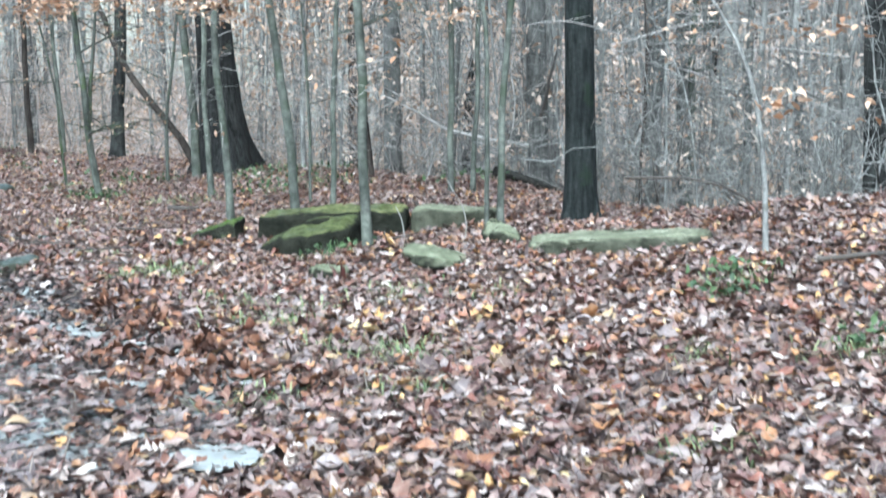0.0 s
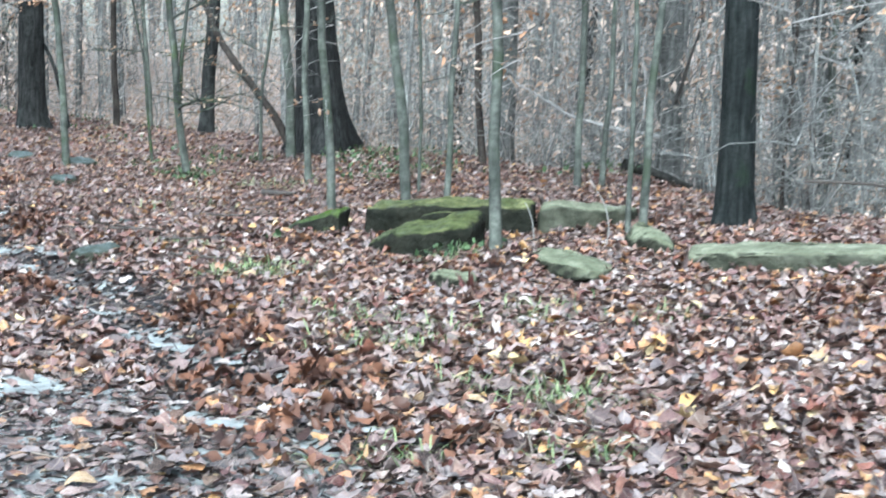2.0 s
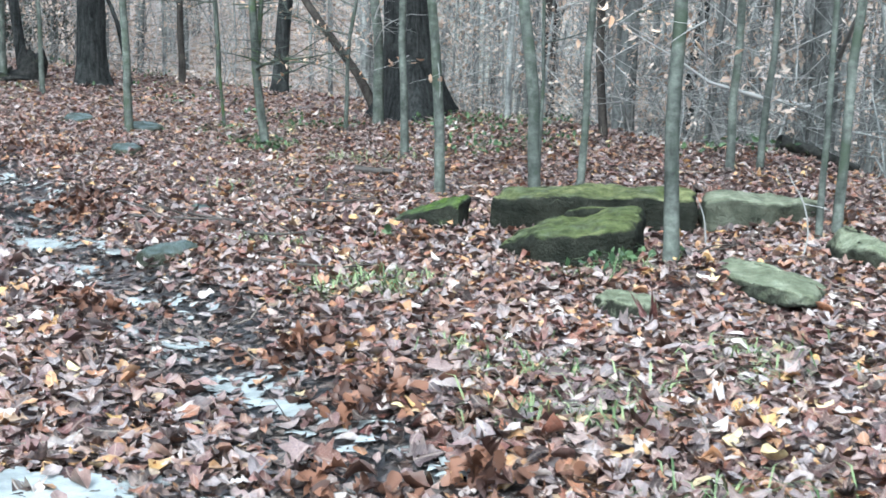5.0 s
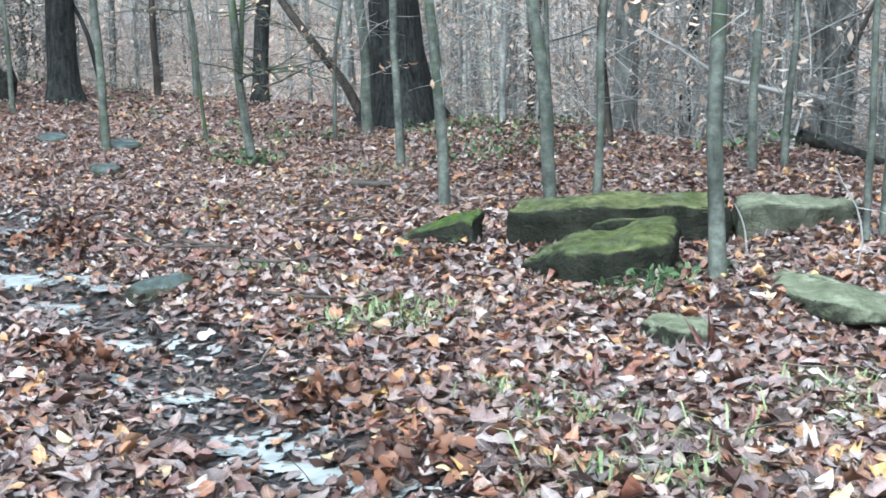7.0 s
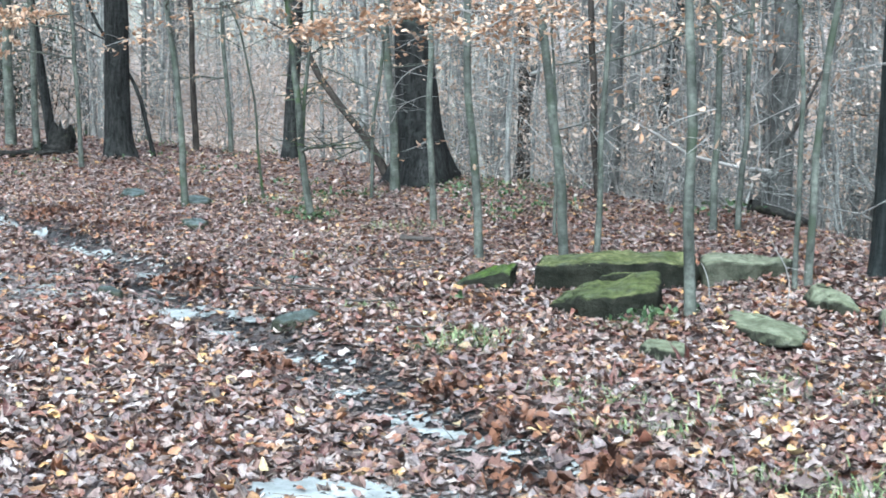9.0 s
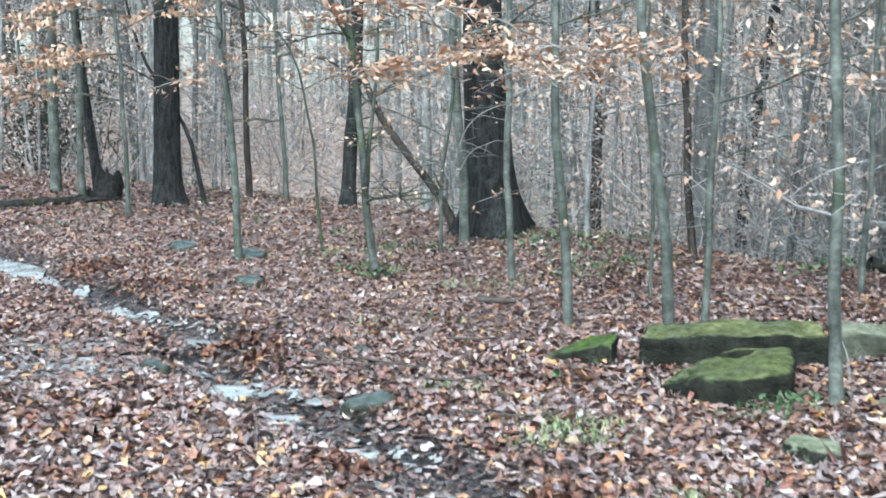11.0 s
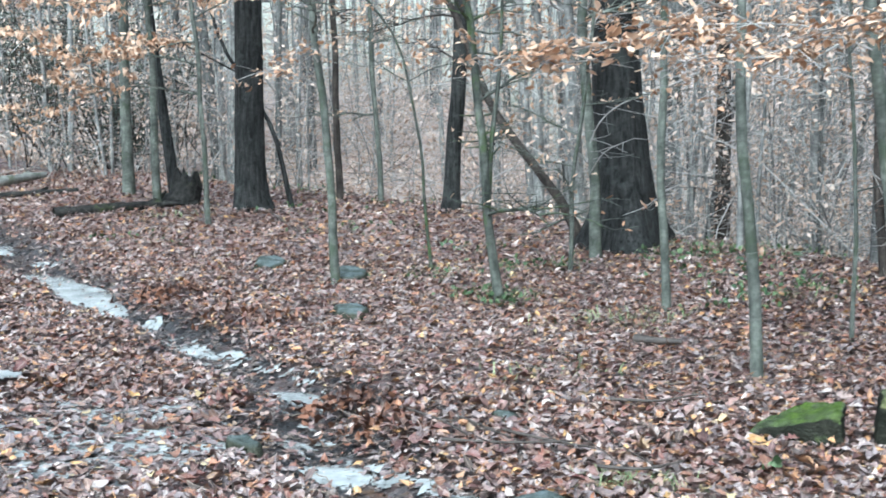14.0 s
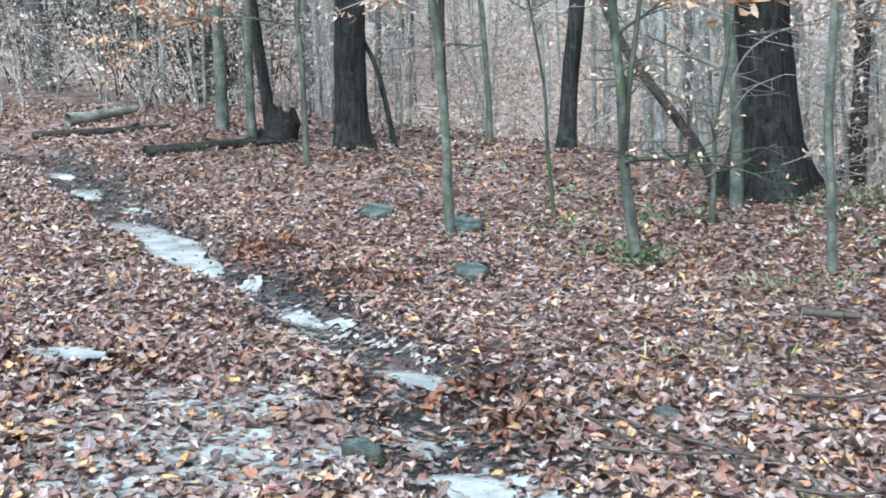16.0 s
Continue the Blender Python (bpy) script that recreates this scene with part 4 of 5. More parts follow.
def debris():
    """Small dark rotted scraps of leaf and twig that lie in the mud of the runnel."""
    n = 15000
    y = rng.uniform(4.5, 19, n)
    x = runnel_mid(y) + rng.normal(0, 0.36, n)
    z = ground(x, y) + np.abs(rng.normal(0, 0.006, n)) + 0.003
    geo = Geo()
    half = rng.random(n) < 0.5
    p = np.stack([x, y, z], -1)
    add_leaves(geo, "dart", p[half], rng.uniform(0.02, 0.06, half.sum()), 0.25, None, 0.6)
    add_leaves(geo, "dart", p[~half], rng.uniform(0.04, 0.11, (~half).sum()), 0.15, None, 0.2, 0.18)
    y = rng.uniform(3.8, 6.6, 9000)
    x = rng.uniform(-2.9, 0.1, 9000)
    wet = rng.random(9000) < wetness(x, y)
    x, y = x[wet], y[wet]
    p = np.stack([x, y, film_height(x, y) + np.abs(rng.normal(0, 0.004, len(x))) + 0.001], -1)
    half = rng.random(len(x)) < 0.7
    add_leaves(geo, "chip", p[half], rng.uniform(0.015, 0.05, half.sum()), 0.12, None, 0.5, 1.3)
    add_leaves(geo, "chip", p[~half], rng.uniform(0.03, 0.09, (~half).sum()), 0.1, None, 0.2, 0.15)
    tagged(part("leaf_debris", geo, M_DEBRIS), "dark rotted scraps of leaves in the mud", "debris", kind="stuff")


debris()


def leaf_heap(x, y, wide, high, n):
    """Curled leaves caught in a heap, many of them standing on edge."""
    geo = Geo()
    px, py = x + rng.normal(0, wide, n), y + rng.normal(0, wide * 0.6, n)
    lift = high * np.exp(-((px - x) / wide) ** 2 / 2 - ((py - y) / (wide * 0.6)) ** 2 / 2)
    p = np.stack([px, py, ground(px, py) + 0.02 + lift * rng.uniform(0.2, 1.0, n)], -1)
    up = rng.random(n) < 0.45
    add_leaves(geo, "oak", p[up], rng.uniform(0.05, 0.10, up.sum()), 0.45, 0.8, 0.9)
    add_leaves(geo, "oval", p[~up], rng.uniform(0.05, 0.10, (~up).sum()), 0.35, None, 0.9)
    tagged(part("leaf_heap", geo, M_RUSSET), "heap of curled russet leaves beside the runnel", "leaves", group="leaf heaps", kind="stuff")


for x, y, wide, high, n in ((-1.26, 6.22, 0.13, 0.10, 40), (-0.88, 6.30, 0.13, 0.11, 46), (-0.85, 5.72, 0.17, 0.07, 54), (-0.45, 5.42, 0.12, 0.05, 26), (-1.05, 5.30, 0.14, 0.05, 24),
                            (-3.62, 10.98, 0.17, 0.13, 110), (-3.30, 10.55, 0.15, 0.06, 60), (-5.38, 13.68, 0.22, 0.10, 90), (-4.60, 13.0, 0.2, 0.06, 60), (-2.60, 7.95, 0.12, 0.06, 40), (-1.62, 7.55, 0.13, 0.07, 60), (-1.30, 6.95, 0.14, 0.06, 60)):
    leaf_heap(x, y, wide, high, n)

# ---------------------------------------------------------------- woods beyond: trunks, brush and dry leaves that nobody could count
def far_woods():
    trunks, dark, tw, spots, n = Geo(), Geo(), Geo(), [], 0
    while n < 720:
        y = 13 + (38 if rng.random() < 0.75 else 70) * rng.random() ** 1.3
        x = rng.uniform(-0.62 * y - 3, 0.40 * y + 2)
        if y < min(float(crest(x)) + 1.0, 22.5 if x < -7 else 99) or abs(x + 2) < 0.5 and y < 18:
            continue
        r = rng.choice([0.022, 0.04, 0.07, 0.13], p=[0.40, 0.28, 0.20, 0.12]) * rng.uniform(0.7, 1.2)
        h = 5 + 60 * r + rng.uniform(0, 3)
        z = g(x, y)
        lean = rng.normal(0, 0.06, 2)
        k = np.linspace(0, 1, 8)[:, None]
        p = np.array([x, y, z - 0.1]) + k * np.array([lean[0] * h, lean[1] * h, h]) + np.cumsum(rng.normal(0, 0.09, (8, 3)), 0) * k
        (dark if rng.random() < (0.42 if r > 0.06 else 0.15) else trunks).tube(p, np.linspace(r, r * 0.25, 8), 6)
        leafy = rng.random() < 0.6
        for _ in range(8):
            t = min(0.95, rng.uniform(0.5, 6.0) / h)
            i = int(t * 7)
            q = twig_path(p[i] + (p[i + 1] - p[i]) * (t * 7 - i), rng.uniform(0, 6.28), rng.uniform(0.0, 0.8), rng.uniform(0.7, 2.2), 4, 0.2)
            tw.tube(q, np.linspace(r * 0.22 + 0.002, 0.0025, 5), 3)
            for m in (1, 3):
                e = twig_path(q[m], rng.uniform(0, 6.28), rng.uniform(-0.2, 0.5), rng.uniform(0.4, 1.0), 2, 0.2)
                tw.tube(e, np.linspace(0.0045, 0.002, 3), 3)
                if leafy and y < 48:
                    spots.append(e[rng.integers(0, 3, 18)] + rng.normal(0, 0.10, (18, 3)))
        n += 1
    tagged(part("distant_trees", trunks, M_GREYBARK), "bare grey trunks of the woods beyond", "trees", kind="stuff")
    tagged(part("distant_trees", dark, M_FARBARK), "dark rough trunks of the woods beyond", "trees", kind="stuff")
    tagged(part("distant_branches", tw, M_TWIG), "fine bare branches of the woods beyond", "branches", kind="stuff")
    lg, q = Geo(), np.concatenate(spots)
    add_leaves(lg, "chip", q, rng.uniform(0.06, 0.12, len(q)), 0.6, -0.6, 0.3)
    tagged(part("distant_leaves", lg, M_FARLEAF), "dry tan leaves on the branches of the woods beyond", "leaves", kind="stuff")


def brush():
    pale, dim, leaves = Geo(), Geo(), []
    n = 0
    while n < 2100:
        y = 9.5 + 36 * rng.random() ** 1.35
        x = rng.uniform(-0.62 * y - 3, 0.40 * y + 2)
        s = y - crest(x)
        if y < min(float(crest(x)) + 0.2, 22.0 if x < -7 else 99):
            continue
        if x < 0 and rng.random() < 0.25:
            continue
        tw = pale if x < 1 else dim
        z = g(x, y)
        h = rng.uniform(0.9, 3.2) + max(0, float(land(x, crest(x))) - z) * 0.7
        stem = twig_path((x, y, z - 0.05), rng.uniform(0, 6.28), rng.uniform(1.2, 6), h, 7, 0.26)
        r = rng.uniform(0.004, 0.012)
        tw.tube(stem, np.linspace(r, r * 0.3, 8), 3)
        leafy = rng.random() < (0.9 if x < 0.5 else 0.14)
        for i in range(1, 8):
            for _ in range(2):
                k = 3 if y < 14 else 1
                q = twig_path(stem[i], rng.uniform(0, 6.28), rng.uniform(-0.3, 0.8), rng.uniform(0.25, 0.95), k, 0.3)
                tw.tube(q, np.linspace(r * 0.5, r * 0.22, k + 1), 3)
                if leafy and rng.random() < 0.7:
                    t = rng.random((7, 1))
                    leaves.append(q[0] * (1 - t) + q[-1] * t + rng.normal(0, 1, (7, 3)) * (0.09, 0.09, 0.03))
        n += 1
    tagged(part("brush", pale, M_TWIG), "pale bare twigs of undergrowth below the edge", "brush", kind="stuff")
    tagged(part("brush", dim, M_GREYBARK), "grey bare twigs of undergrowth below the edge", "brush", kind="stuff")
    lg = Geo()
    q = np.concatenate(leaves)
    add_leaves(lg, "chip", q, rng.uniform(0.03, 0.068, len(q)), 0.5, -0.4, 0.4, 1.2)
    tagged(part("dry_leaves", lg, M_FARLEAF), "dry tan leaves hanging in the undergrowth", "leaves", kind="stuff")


far_woods()
brush()

# ---------------------------------------------------------------- branches that hang into view


def leafy_branch(parent, points, r, twigs, size, per=5, bare=False, label="dry tan leaves on a thin branch", mat=None):
    """A branch along the points, with side twigs and hanging leaves, on the tree that bears it."""
    line = bend(points, 0.08)
    geo, spots = Geo(), []
    geo.tube(line, np.linspace(r, r * 0.35, len(line)), 5)
    for n in range(twigs):
        i = rng.integers(max(1, len(line) // 6), len(line))
        q = twig_path(line[i], rng.uniform(0, 6.28), rng.uniform(-0.3, 0.12), rng.uniform(0.12, 0.36), 3, 0.16)
        geo.tube(q, np.linspace(r * 0.4, r * 0.2, 4), 3)
        if not bare:
            spots.append(q[rng.integers(0, 4, per)] + rng.normal(0, 0.025, (per, 3)))
    br = part("branch", geo, mat or M_TWIG, parent)
    if spots:
        lg = Geo()
        q = np.concatenate(spots)
        add_leaves(lg, "small", q, rng.uniform(0.6, 1.1, len(q)) * size, 0.38, -0.32, 0.55)
        part("leaves", lg, M_DRY, br, label)
    return br


leafy_branch(STANDING[6], [(-3.07, 13.79, 0.60), (-3.06, 13.85, 0.80), (-3.04, 13.86, 1.12), (-3.00, 13.87, 1.44), (-2.96, 13.88, 1.86), (-2.95, 13.90, 2.50)], 0.024, 14, 0.07, 1, True, mat=M_STEM)
leafy_branch(STANDING[2], [(-1.48, 10.97, 1.80), (-1.82, 10.66, 1.91), (-2.13, 10.54, 1.88), (-2.43, 10.46, 1.82), (-2.76, 10.37, 1.76)], 0.009, 70, 0.072, 6)
leafy_branch(STANDING[2], [(-1.46, 11.01, 1.73), (-1.22, 10.57, 1.89), (-1.01, 10.25, 1.94), (-0.81, 10.10, 1.91)], 0.008, 36, 0.072, 6)
leafy_branch(STANDING[2], [(-1.47, 10.97, 1.91), (-2.04, 10.55, 2.15), (-2.61, 10.30, 2.19), (-2.90, 10.18, 2.09)], 0.008, 42, 0.072, 6)
leafy_branch(STANDING[1], [(-0.09, 8.84, 1.22), (-0.18, 8.70, 1.18), (-0.27, 8.66, 1.12)], 0.004, 3, 0.075, 3)
leafy_branch(STANDING[1], [(-0.07, 8.83, 1.37), (-0.31, 8.72, 1.31), (-0.48, 8.67, 1.20)], 0.004, 3, 0.075, 2)
leafy_branch(STANDING[2], [(-1.40, 11.06, 0.87), (-1.38, 10.97, 0.76), (-1.38, 10.95, 0.68)], 0.003, 1, 0.06, 2)
leafy_branch(STANDING[5], [(-1.82, 13.71, 0.77), (-1.97, 13.59, 0.69), (-2.10, 13.54, 0.65)], 0.004, 4, 0.07, 2)
leafy_branch(STANDING[4], [(-0.42, 11.11, 1.35), (-0.09, 10.72, 1.54), (0.10, 10.49, 1.45)], 0.005, 6, 0.08, 3)
leafy_branch(STANDING[7], [(-4.80, 16.53, 1.47), (-5.15, 16.24, 1.64), (-5.57, 15.95, 1.52)], 0.008, 9, 0.085, 4)
leafy_branch(STANDING[12], [(-2.37, 15.74, 0.87), (-2.25, 15.60, 1.17), (-2.05, 15.51, 1.34), (-1.81, 15.48, 1.41)], 0.009, 14, 0.07, 1, True)
leafy_branch(STANDING[12], [(-2.35, 15.72, 0.69), (-2.21, 15.49, 0.93), (-1.97, 15.39, 1.05)], 0.007, 12, 0.07, 1, True)
leafy_branch(STANDING[0], [(1.61, 9.79, 1.52), (1.18, 9.56, 1.61), (0.76, 9.34, 1.56)], 0.006, 8, 0.07, 1, True)
leafy_branch(STANDING[0], [(1.60, 9.79, 1.45), (2.15, 9.57, 1.59), (2.70, 9.45, 1.56)], 0.006, 10, 0.08, 3)

# sprays of dry leaves that the young trees along the edge still hold
for n in (2, 3, 4, 5, 6, 7, 8, 10, 12, 14, 16, 17, 22, 25, 26, 30, 31):
    base = STANDING[n]
    x, y, z = base.location
    ups, away = TREES[n][4], TREES[n][5]
    for _ in range(3 if y > 11 else 1):
        h = rng.uniform(1.35, 2.7)
        sx, sy = x + float(np.interp(z + h, [z] + [q for _, q in ups], [0] + [q for q, _ in ups])), y + away * h
        head, ln = rng.uniform(0, 6.28), rng.uniform(0.5, 1.2)
        dx, dy = math.cos(head) * ln, math.sin(head) * ln
        leafy_branch(base, [(sx, sy, z + h), (sx + 0.4 * dx, sy + 0.4 * dy, z + h + 0.13), (sx + dx, sy + dy, z + h + rng.uniform(-0.05, 0.15))], 0.006, 15, 0.066, 4)

stem = tree("bent thin dead stem with a few pale dry leaves", 2.07, 7.50, 0.034, [(-0.02, 0.64), (-0.08, 1.10), (-0.19, 1.46), (-0.35, 1.76), (-0.50, 2.00)], M_GREYBARK, 2.6, branches=4, low=1.2)
leafy_branch(stem, [(2.24, 7.26, 1.14), (2.10, 7.16, 1.18), (1.92, 7.11, 1.11), (1.77, 7.10, 1.00)], 0.005, 9, 0.085, 3)
leafy_branch(stem, [(2.24, 7.26, 1.12), (2.34, 7.18, 1.08), (2.42, 7.15, 1.03)], 0.004, 4, 0.085, 3)
leafy_branch(stem, [(2.21, 7.22, 1.43), (2.45, 7.08, 1.57), (2.61, 7.01, 1.53)], 0.004, 6, 0.085, 3)
leafy_branch(stem, [(2.10, 7.17, 1.74), (1.76, 7.02, 1.66), (1.42, 6.92, 1.60)], 0.004, 6, 0.07, 1)

# ---------------------------------------------------------------- fallen wood


def fallen(label, points, r, mat, category="stick", name="fallen_branch", sides=6, twigs=2, lift=0.03, group=""):
    geo = Geo()
    p = bend([(x, y, (g(x, y) + lift) if z is None else z) for x, y, z in points], 0.06)
    geo.tube(p, np.linspace(r, r * 0.5, len(p)), sides, 0.12)
    for _ in range(twigs):
        i = rng.integers(len(p) // 3, len(p))
        q = twig_path(p[i], rng.uniform(0, 6.28), rng.uniform(-0.05, 0.2), rng.uniform(0.12, 0.35), 4, 0.15)
        geo.tube(q, np.linspace(r * 0.5, r * 0.25, 5), 4)
    return tagged(part(name, geo, mat), label, category, group=group)


STICKS = [
    [(-3.00, 10.03, None), (-2.73, 10.00, None), (-2.39, 10.06, None)], [(-3.28, 10.67, None), (-3.04, 10.34, None), (-2.89, 10.09, None)],
    [(-2.95, 10.43, None), (-2.80, 10.25, None), (-2.69, 10.13, None)], [(-2.22, 10.82, None), (-1.98, 10.79, None), (-1.77, 10.92, None)],
    [(-2.29, 9.71, None), (-2.10, 9.67, None), (-1.92, 9.75, None)], [(-2.03, 8.81, None), (-1.86, 8.76, None), (-1.65, 8.82, None)],
    [(-2.73, 10.25, None), (-2.51, 10.09, None), (-2.30, 9.93, None)], [(-0.12, 9.15, None), (-0.07, 8.91, None), (-0.04, 8.75, None)],
    [(-5.81, 18.53, None), (-5.35, 17.41, None), (-4.89, 16.29, None)], [(2.20, 6.99, None), (2.40, 6.91, None), (2.67, 6.88, None)],
]
for n, p in enumerate(STICKS):
    fallen("thin dark wet stick lying on the leaves", p, 0.009 if n < 9 else 0.020, M_STICK, lift=0.065, group="fallen sticks")
fallen("short thick dark branch lying on the leaves", [(-2.05, 12.31, None), (-1.91, 12.24, None), (-1.77, 12.20, None)], 0.035, M_STICK, twigs=0, lift=0.05)
fallen("thin bare fallen branch arching over the slab", [(1.45, 8.56, 0.61), (1.88, 8.56, 0.59), (2.20, 8.59, 0.48), (2.42, 8.63, 0.27), (2.54, 8.65, 0.23)], 0.010, M_STICK, twigs=5)
fallen("pale dead stalk standing in the leaves", [(0.45, 9.14, 0.12), (0.47, 9.14, 0.25), (0.44, 9.14, 0.39), (0.38, 9.14, 0.49), (0.34, 9.14, 0.57)], 0.005, M_TWIG, twigs=1, category="stalk", name="dead_stalk")
fallen("thin pale dead stalk by the slab", [(0.05, 9.50, 0.12), (0.04, 9.50, 0.22), (0.02, 9.50, 0.29), (-0.01, 9.50, 0.35)], 0.005, M_TWIG, twigs=0, category="stalk", name="dead_stalk")
fallen("dark rotting log at the edge of the slope", [(0.90, 12.47, 0.31), (1.14, 12.50, 0.24), (1.48, 12.55, 0.12)], 0.055, M_ROT, "log", "fallen_log", 10, 0)
fallen("long dark rotting log on the leaves", [(-8.26, 18.50, None), (-7.84, 18.80, None), (-7.38, 19.10, None), (-6.89, 19.40, None)], 0.075, M_ROT, "log", "fallen_log", 12, 3, 0.035)
fallen("thin dark fallen trunk on the leaves", [(-10.26, 20.00, None), (-9.69, 20.20, None), (-8.78, 20.60, None)], 0.055, M_ROT, "log", "fallen_log", 10, 2, 0.04)
fallen("pale barkless fallen trunk", [(-10.42, 21.30, None), (-10.13, 21.70, None), (-9.87, 22.20, None)], 0.085, M_PALEWOOD, "log", "fallen_log", 12, 3, 0.12)


def stump(x, y, r, h, label):
    geo = Geo()
    z = g(x, y)
    zs = np.array([-0.05, 0.05, 0.15, 0.3, 0.7, 1.0]) * h
    geo.tube([(x + 0.02 * k, y, z + q) for k, q in enumerate(zs)], r * np.array([1.6, 1.3, 1.1, 1.0, 0.9, 0.7]), 14, 0.16)
    v = geo.v[0].reshape(6, 14, 3)
    v[-1, :, 2] += rng.uniform(-0.25, 0.3, 14) * h
    top = np.concatenate([v[-1], [v[-1].mean(0) - (0, 0, 0.2 * h)]])
    geo.add(top, [(k, (k + 1) % 14, 14) for k in range(14)])
    return tagged(part("stump", geo, M_ROT), label, "stump")


stump(-7.12, 19.5, 0.20, 0.36, "jagged dark rotten stump beside a log")

# ---------------------------------------------------------------- green things on the floor


def grass():
    spots = [(-1.61, 8.70), (-1.48, 8.66), (-1.36, 8.68), (-0.81, 7.26), (-0.51, 7.07), (-0.03, 7.53), (0.50, 7.20), (0.01, 6.03), (1.19, 5.43), (-0.29, 6.16), (-1.50, 8.71), (1.77, 5.30), (1.70, 6.90), (-2.06, 13.06), (-2.63, 11.57),
             (-1.62, 8.34), (-1.42, 8.43), (-1.52, 8.50), (-0.85, 13.50), (-0.56, 8.88), (-0.41, 8.76), (-0.80, 6.77), (-0.59, 6.79), (-0.04, 7.27), (-0.98, 7.54), (-0.10, 5.90),
             (0.04, 5.24), (0.01, 5.86), (-0.59, 5.35), (1.76, 6.79), (1.88, 5.19), (0.97, 4.21), (-2.03, 13.03), (-3.00, 13.94), (-2.78, 15.15), (-3.15, 20.56), (-6.84, 18.39),
             (-1.05, 15.58), (-1.47, 15.92), (-2.09, 9.53), (-3.59, 14.98), (-5.83, 20.90), (-0.91, 15.54), (-2.25, 9.50)]
    geo = Geo()
    for x, y in spots:
        far = y > 11
        for _ in range(46 if not far else 50):
            s = 0.11 if not far else 0.24
            bx, by = x + rng.normal(0, s), y + rng.normal(0, s * 0.6)
            a, ln, w = rng.uniform(0, 6.28), rng.uniform(0.06, 0.17), rng.uniform(0.0020, 0.0046)
            d = np.array([math.cos(a), math.sin(a), 0.0])
            o = np.array([-d[1], d[0], 0.0]) * w
            b = np.array([bx, by, g(bx, by) + 0.01])
            k = rng.uniform(0.5, 1.15)
            m, t = b + d * ln * 0.5 * k + np.array([0, 0, ln * (0.75 - 0.4 * k)]), b + d * ln * 1.1 * k + np.array([0, 0, ln * (0.95 - 0.75 * k)])
            geo.add([b - o, b + o, m + o * 0.8, m - o * 0.8, t], [(0, 1, 2), (0, 2, 3), (3, 2, 4)])
    tagged(part("grass", geo, M_GRASS), "small tufts of green grass among fallen leaves", "grass", kind="stuff")


def seedlings():
    """Low green broad-leaved plants and fern-like tufts by the stones and tree feet."""
    geo = Geo()
    for x, y, n, s in ((-4.4, 19.8, 40, 0.3), (-4.67, 17.5, 40, 0.3), (-5.5, 19, 36, 0.3), (-3.38, 16.2, 40, 0.28), (-2.81, 15.1, 50, 0.25), (-3.1, 13.95, 60, 0.14), (-2.95, 13.7, 40, 0.12), (-1.49, 15.3, 40, 0.25), (-1.45, 14.4, 36, 0.22), (-3.62, 14.7, 24, 0.18), (-6.37, 16.3, 30, 0.3), (-0.89, 13.8, 60, 0.25), (0.72, 12.5, 50, 0.22), (-1.31, 13.2, 40, 0.22), (-0.38, 8.9, 30, 0.09), (-1.55, 15.3, 50, 0.25), (-0.86, 14.9, 50, 0.28), (-2.79, 15, 30, 0.2), (1.78, 7.1, 40, 0.12), (1.62, 6.5, 40, 0.12),
                       (-0.51, 8.91, 14, 0.09), (-0.31, 8.81, 12, 0.09), (-0.90, 13.56, 40, 0.24), (0.78, 12.61, 30, 0.19), (-2.92, 13.76, 40, 0.14), (-1.57, 9.65, 8, 0.04), (1.62, 6.62, 30, 0.13), (1.95, 5.36, 50, 0.13),
                       (-1.36, 15.85, 30, 0.26), (-0.68, 15.01, 40, 0.26), (-5.99, 21.22, 30, 0.34), (-7.70, 22.15, 24, 0.26)):
        x, y = x + rng.normal(0, s, n), y + rng.normal(0, s * 0.6, n)
        add_leaves(geo, "oval", np.stack([x, y, ground(x, y) + rng.uniform(0.03, 0.12, n)], -1), rng.uniform(0.03, 0.062, n), 0.7, 0.2, 0.4)
    tagged(part("green_plants", geo, M_PLANT), "low green leaves growing through the litter", "plants", kind="stuff")


grass()
seedlings()


def fallen_twigs():
    """Thin bare twigs and leaf stalks scattered over the litter."""
    geo = Geo()
    for _ in range(230):
        y = 4.2 + 10.5 * rng.random() ** 1.4
        x = rng.uniform(float(left_edge(y)) * 0.8, float(right_edge(y)) * 0.9)
        p = twig_path((x, y, g(x, y) + 0.05), rng.uniform(0, 6.28), rng.uniform(-0.1, 0.2), rng.uniform(0.08, 0.36), 5, 0.22)
        p[:, 2] = np.maximum(p[:, 2], ground(p[:, 0], p[:, 1]) + 0.035)
        geo.tube(p, np.linspace(0.0034, 0.0014, 6) * rng.uniform(0.5, 1.2), 4)
    tagged(part("twigs", geo, M_STRAW), "thin dry twigs and stalks scattered over the leaves", "twigs", kind="stuff")


fallen_twigs()


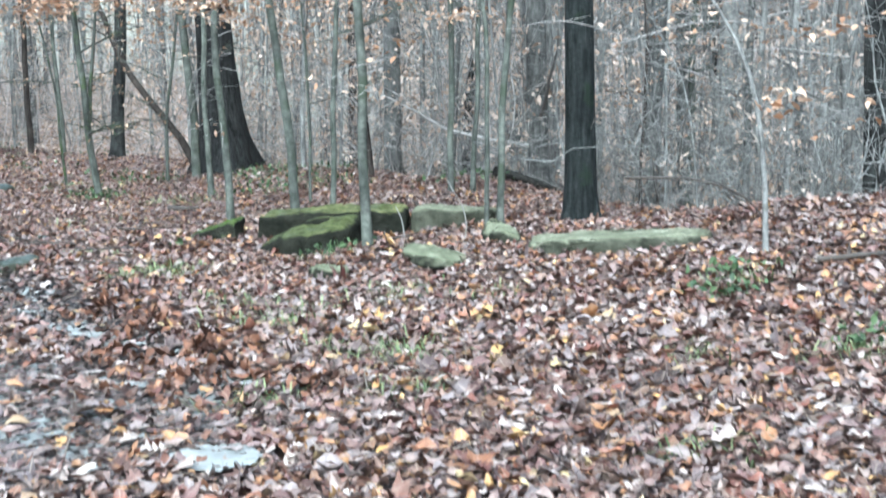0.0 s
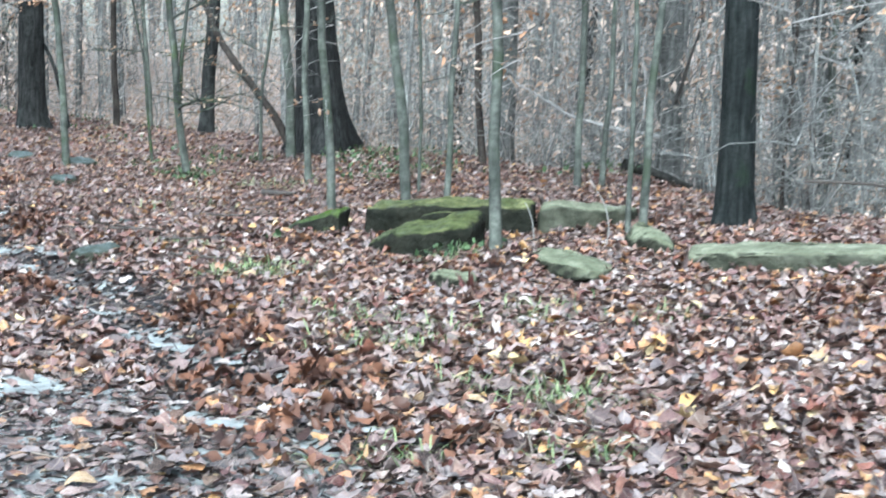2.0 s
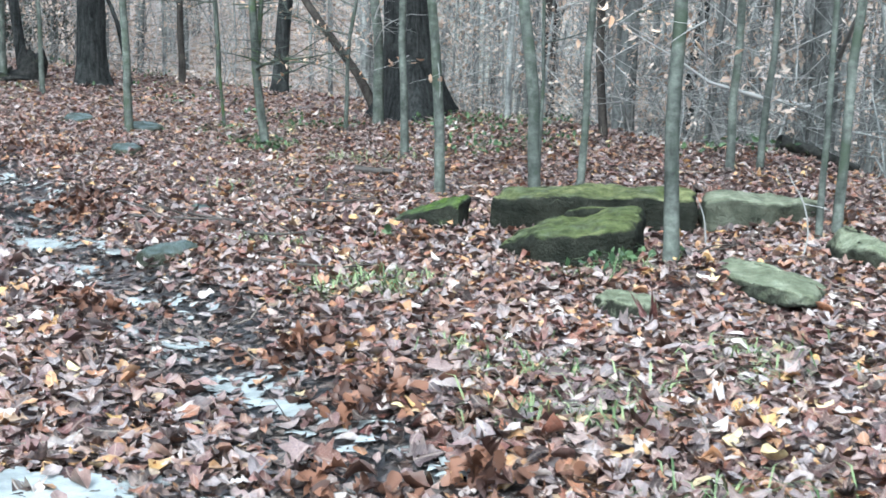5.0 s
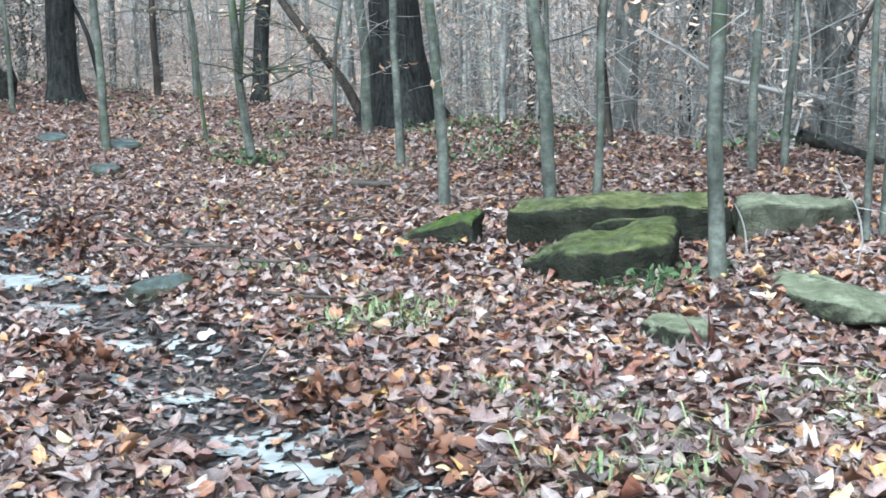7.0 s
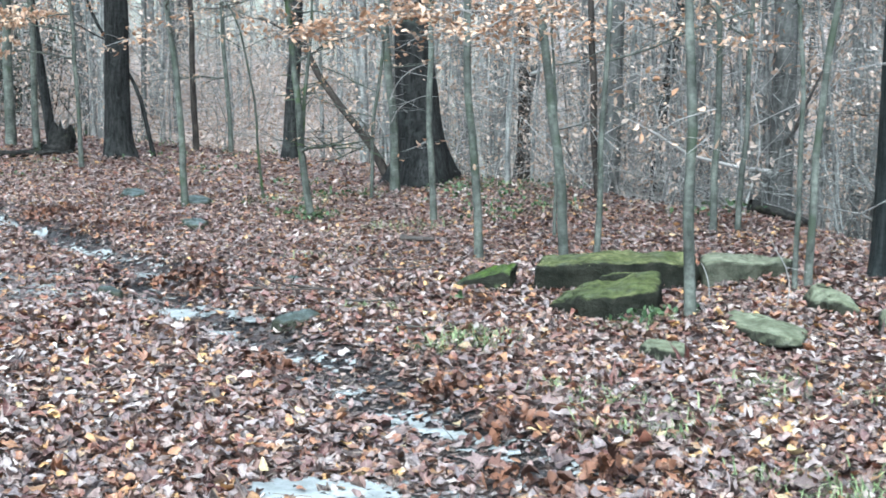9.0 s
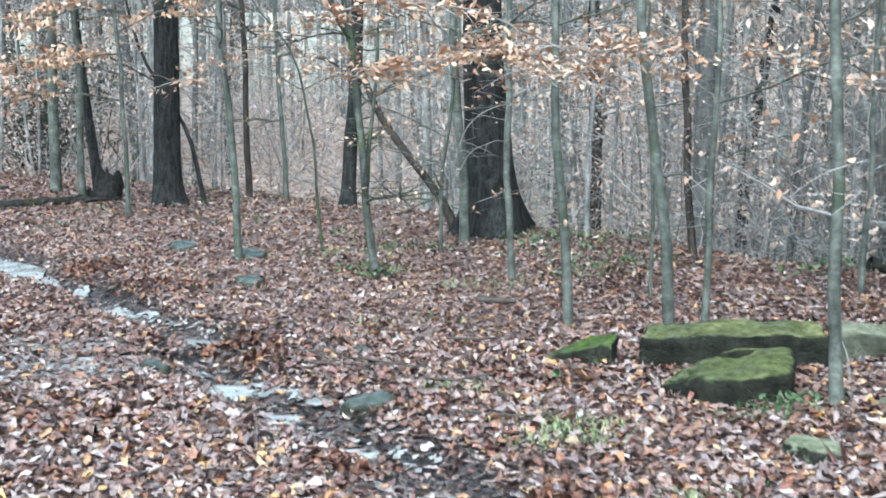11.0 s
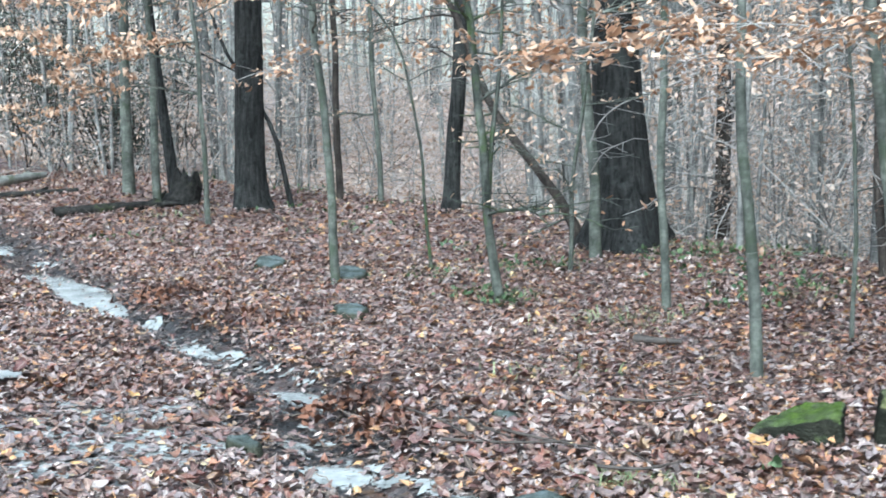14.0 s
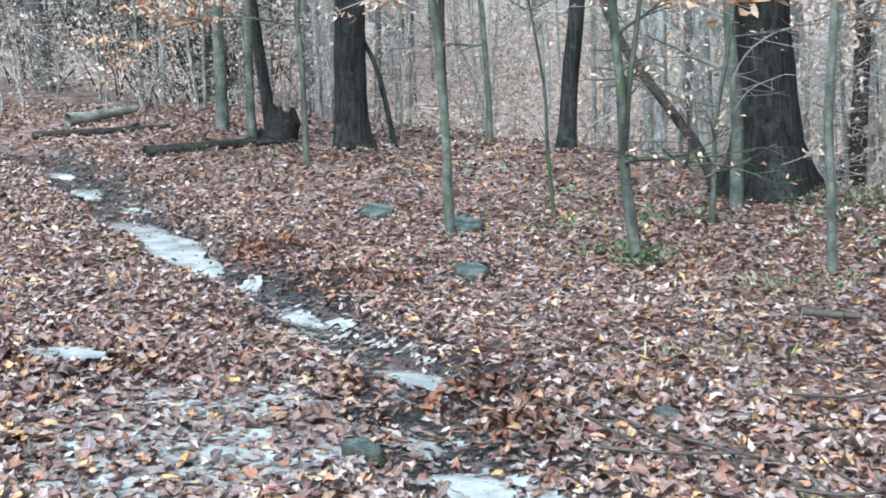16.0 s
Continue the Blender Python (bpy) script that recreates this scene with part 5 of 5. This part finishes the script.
def shrub(x, y, h, w, label):
    root = new("shrub")
    root.location = (x, y, g(x, y))
    bpy.context.view_layer.update()
    tw, lv = Geo(), []
    for _ in range(14):
        p = twig_path((x + rng.normal(0, w * 0.15), y + rng.normal(0, w * 0.1), g(x, y) - 0.05), rng.uniform(0, 6.28), rng.uniform(0.9, 3), h * rng.uniform(0.7, 1.1), 7, 0.14)
        tw.tube(p, np.linspace(0.016, 0.004, 8), 4)
        for i in range(2, 8):
            for _ in range(3):
                q = twig_path(p[i], rng.uniform(0, 6.28), rng.uniform(-0.2, 0.6), rng.uniform(0.25, 0.7), 3, 0.2)
                tw.tube(q, np.linspace(0.006, 0.003, 4), 3)
                lv.append(q[rng.integers(1, 4, 12)] + rng.normal(0, 0.06, (12, 3)))
    part("stem", tw, M_BROWN, root)
    lg = Geo()
    q = np.concatenate(lv)
    add_leaves(lg, "chip", q, rng.uniform(0.06, 0.10, len(q)), 0.6, -0.3, 0.4)
    part("leaves", lg, M_EVERGREEN, root)
    return tagged(root, label, "shrub")


for x, y, h, w in ((-10.9, 25.0, 3.6, 1.9), (-10.1, 26.0, 3.2, 1.7), (-13.7, 27.0, 3.6, 2.0), (-9.9, 28.0, 3.4, 1.8)):
    shrub(x, y, h, w, "dark evergreen shrub under the far trees")


# ---------------------------------------------------------------- single large leaves on top of the litter


def single_leaves():
    """Large leaves that lie on top where the walk begins, each a piece of its own on one of a few shared meshes."""
    meshes = []
    for kind in ("oak", "oval", "oak", "oval", "maple", "oval", "torn", "oak"):
        geo = Geo()
        add_leaves(geo, kind, np.zeros((1, 3)), 1.0, 0.06, None, 0.55)
        meshes.append(geo.mesh("leaf", M_SINGLE))
    for n in range(300):
        x, y = rng.uniform(-1.5, 1.7), rng.uniform(4.0, 7.6)
        ob = part("leaf", meshes[n % len(meshes)], M_SINGLE, GROUND)
        size = rng.uniform(0.065, 0.120)
        ob.matrix_basis = pose(x, y, g(x, y) + 0.045, rng.normal(0, 12), rng.normal(0, 12), rng.uniform(0, 360)) @ Matrix.Diagonal((size, size, size, 1))


single_leaves()
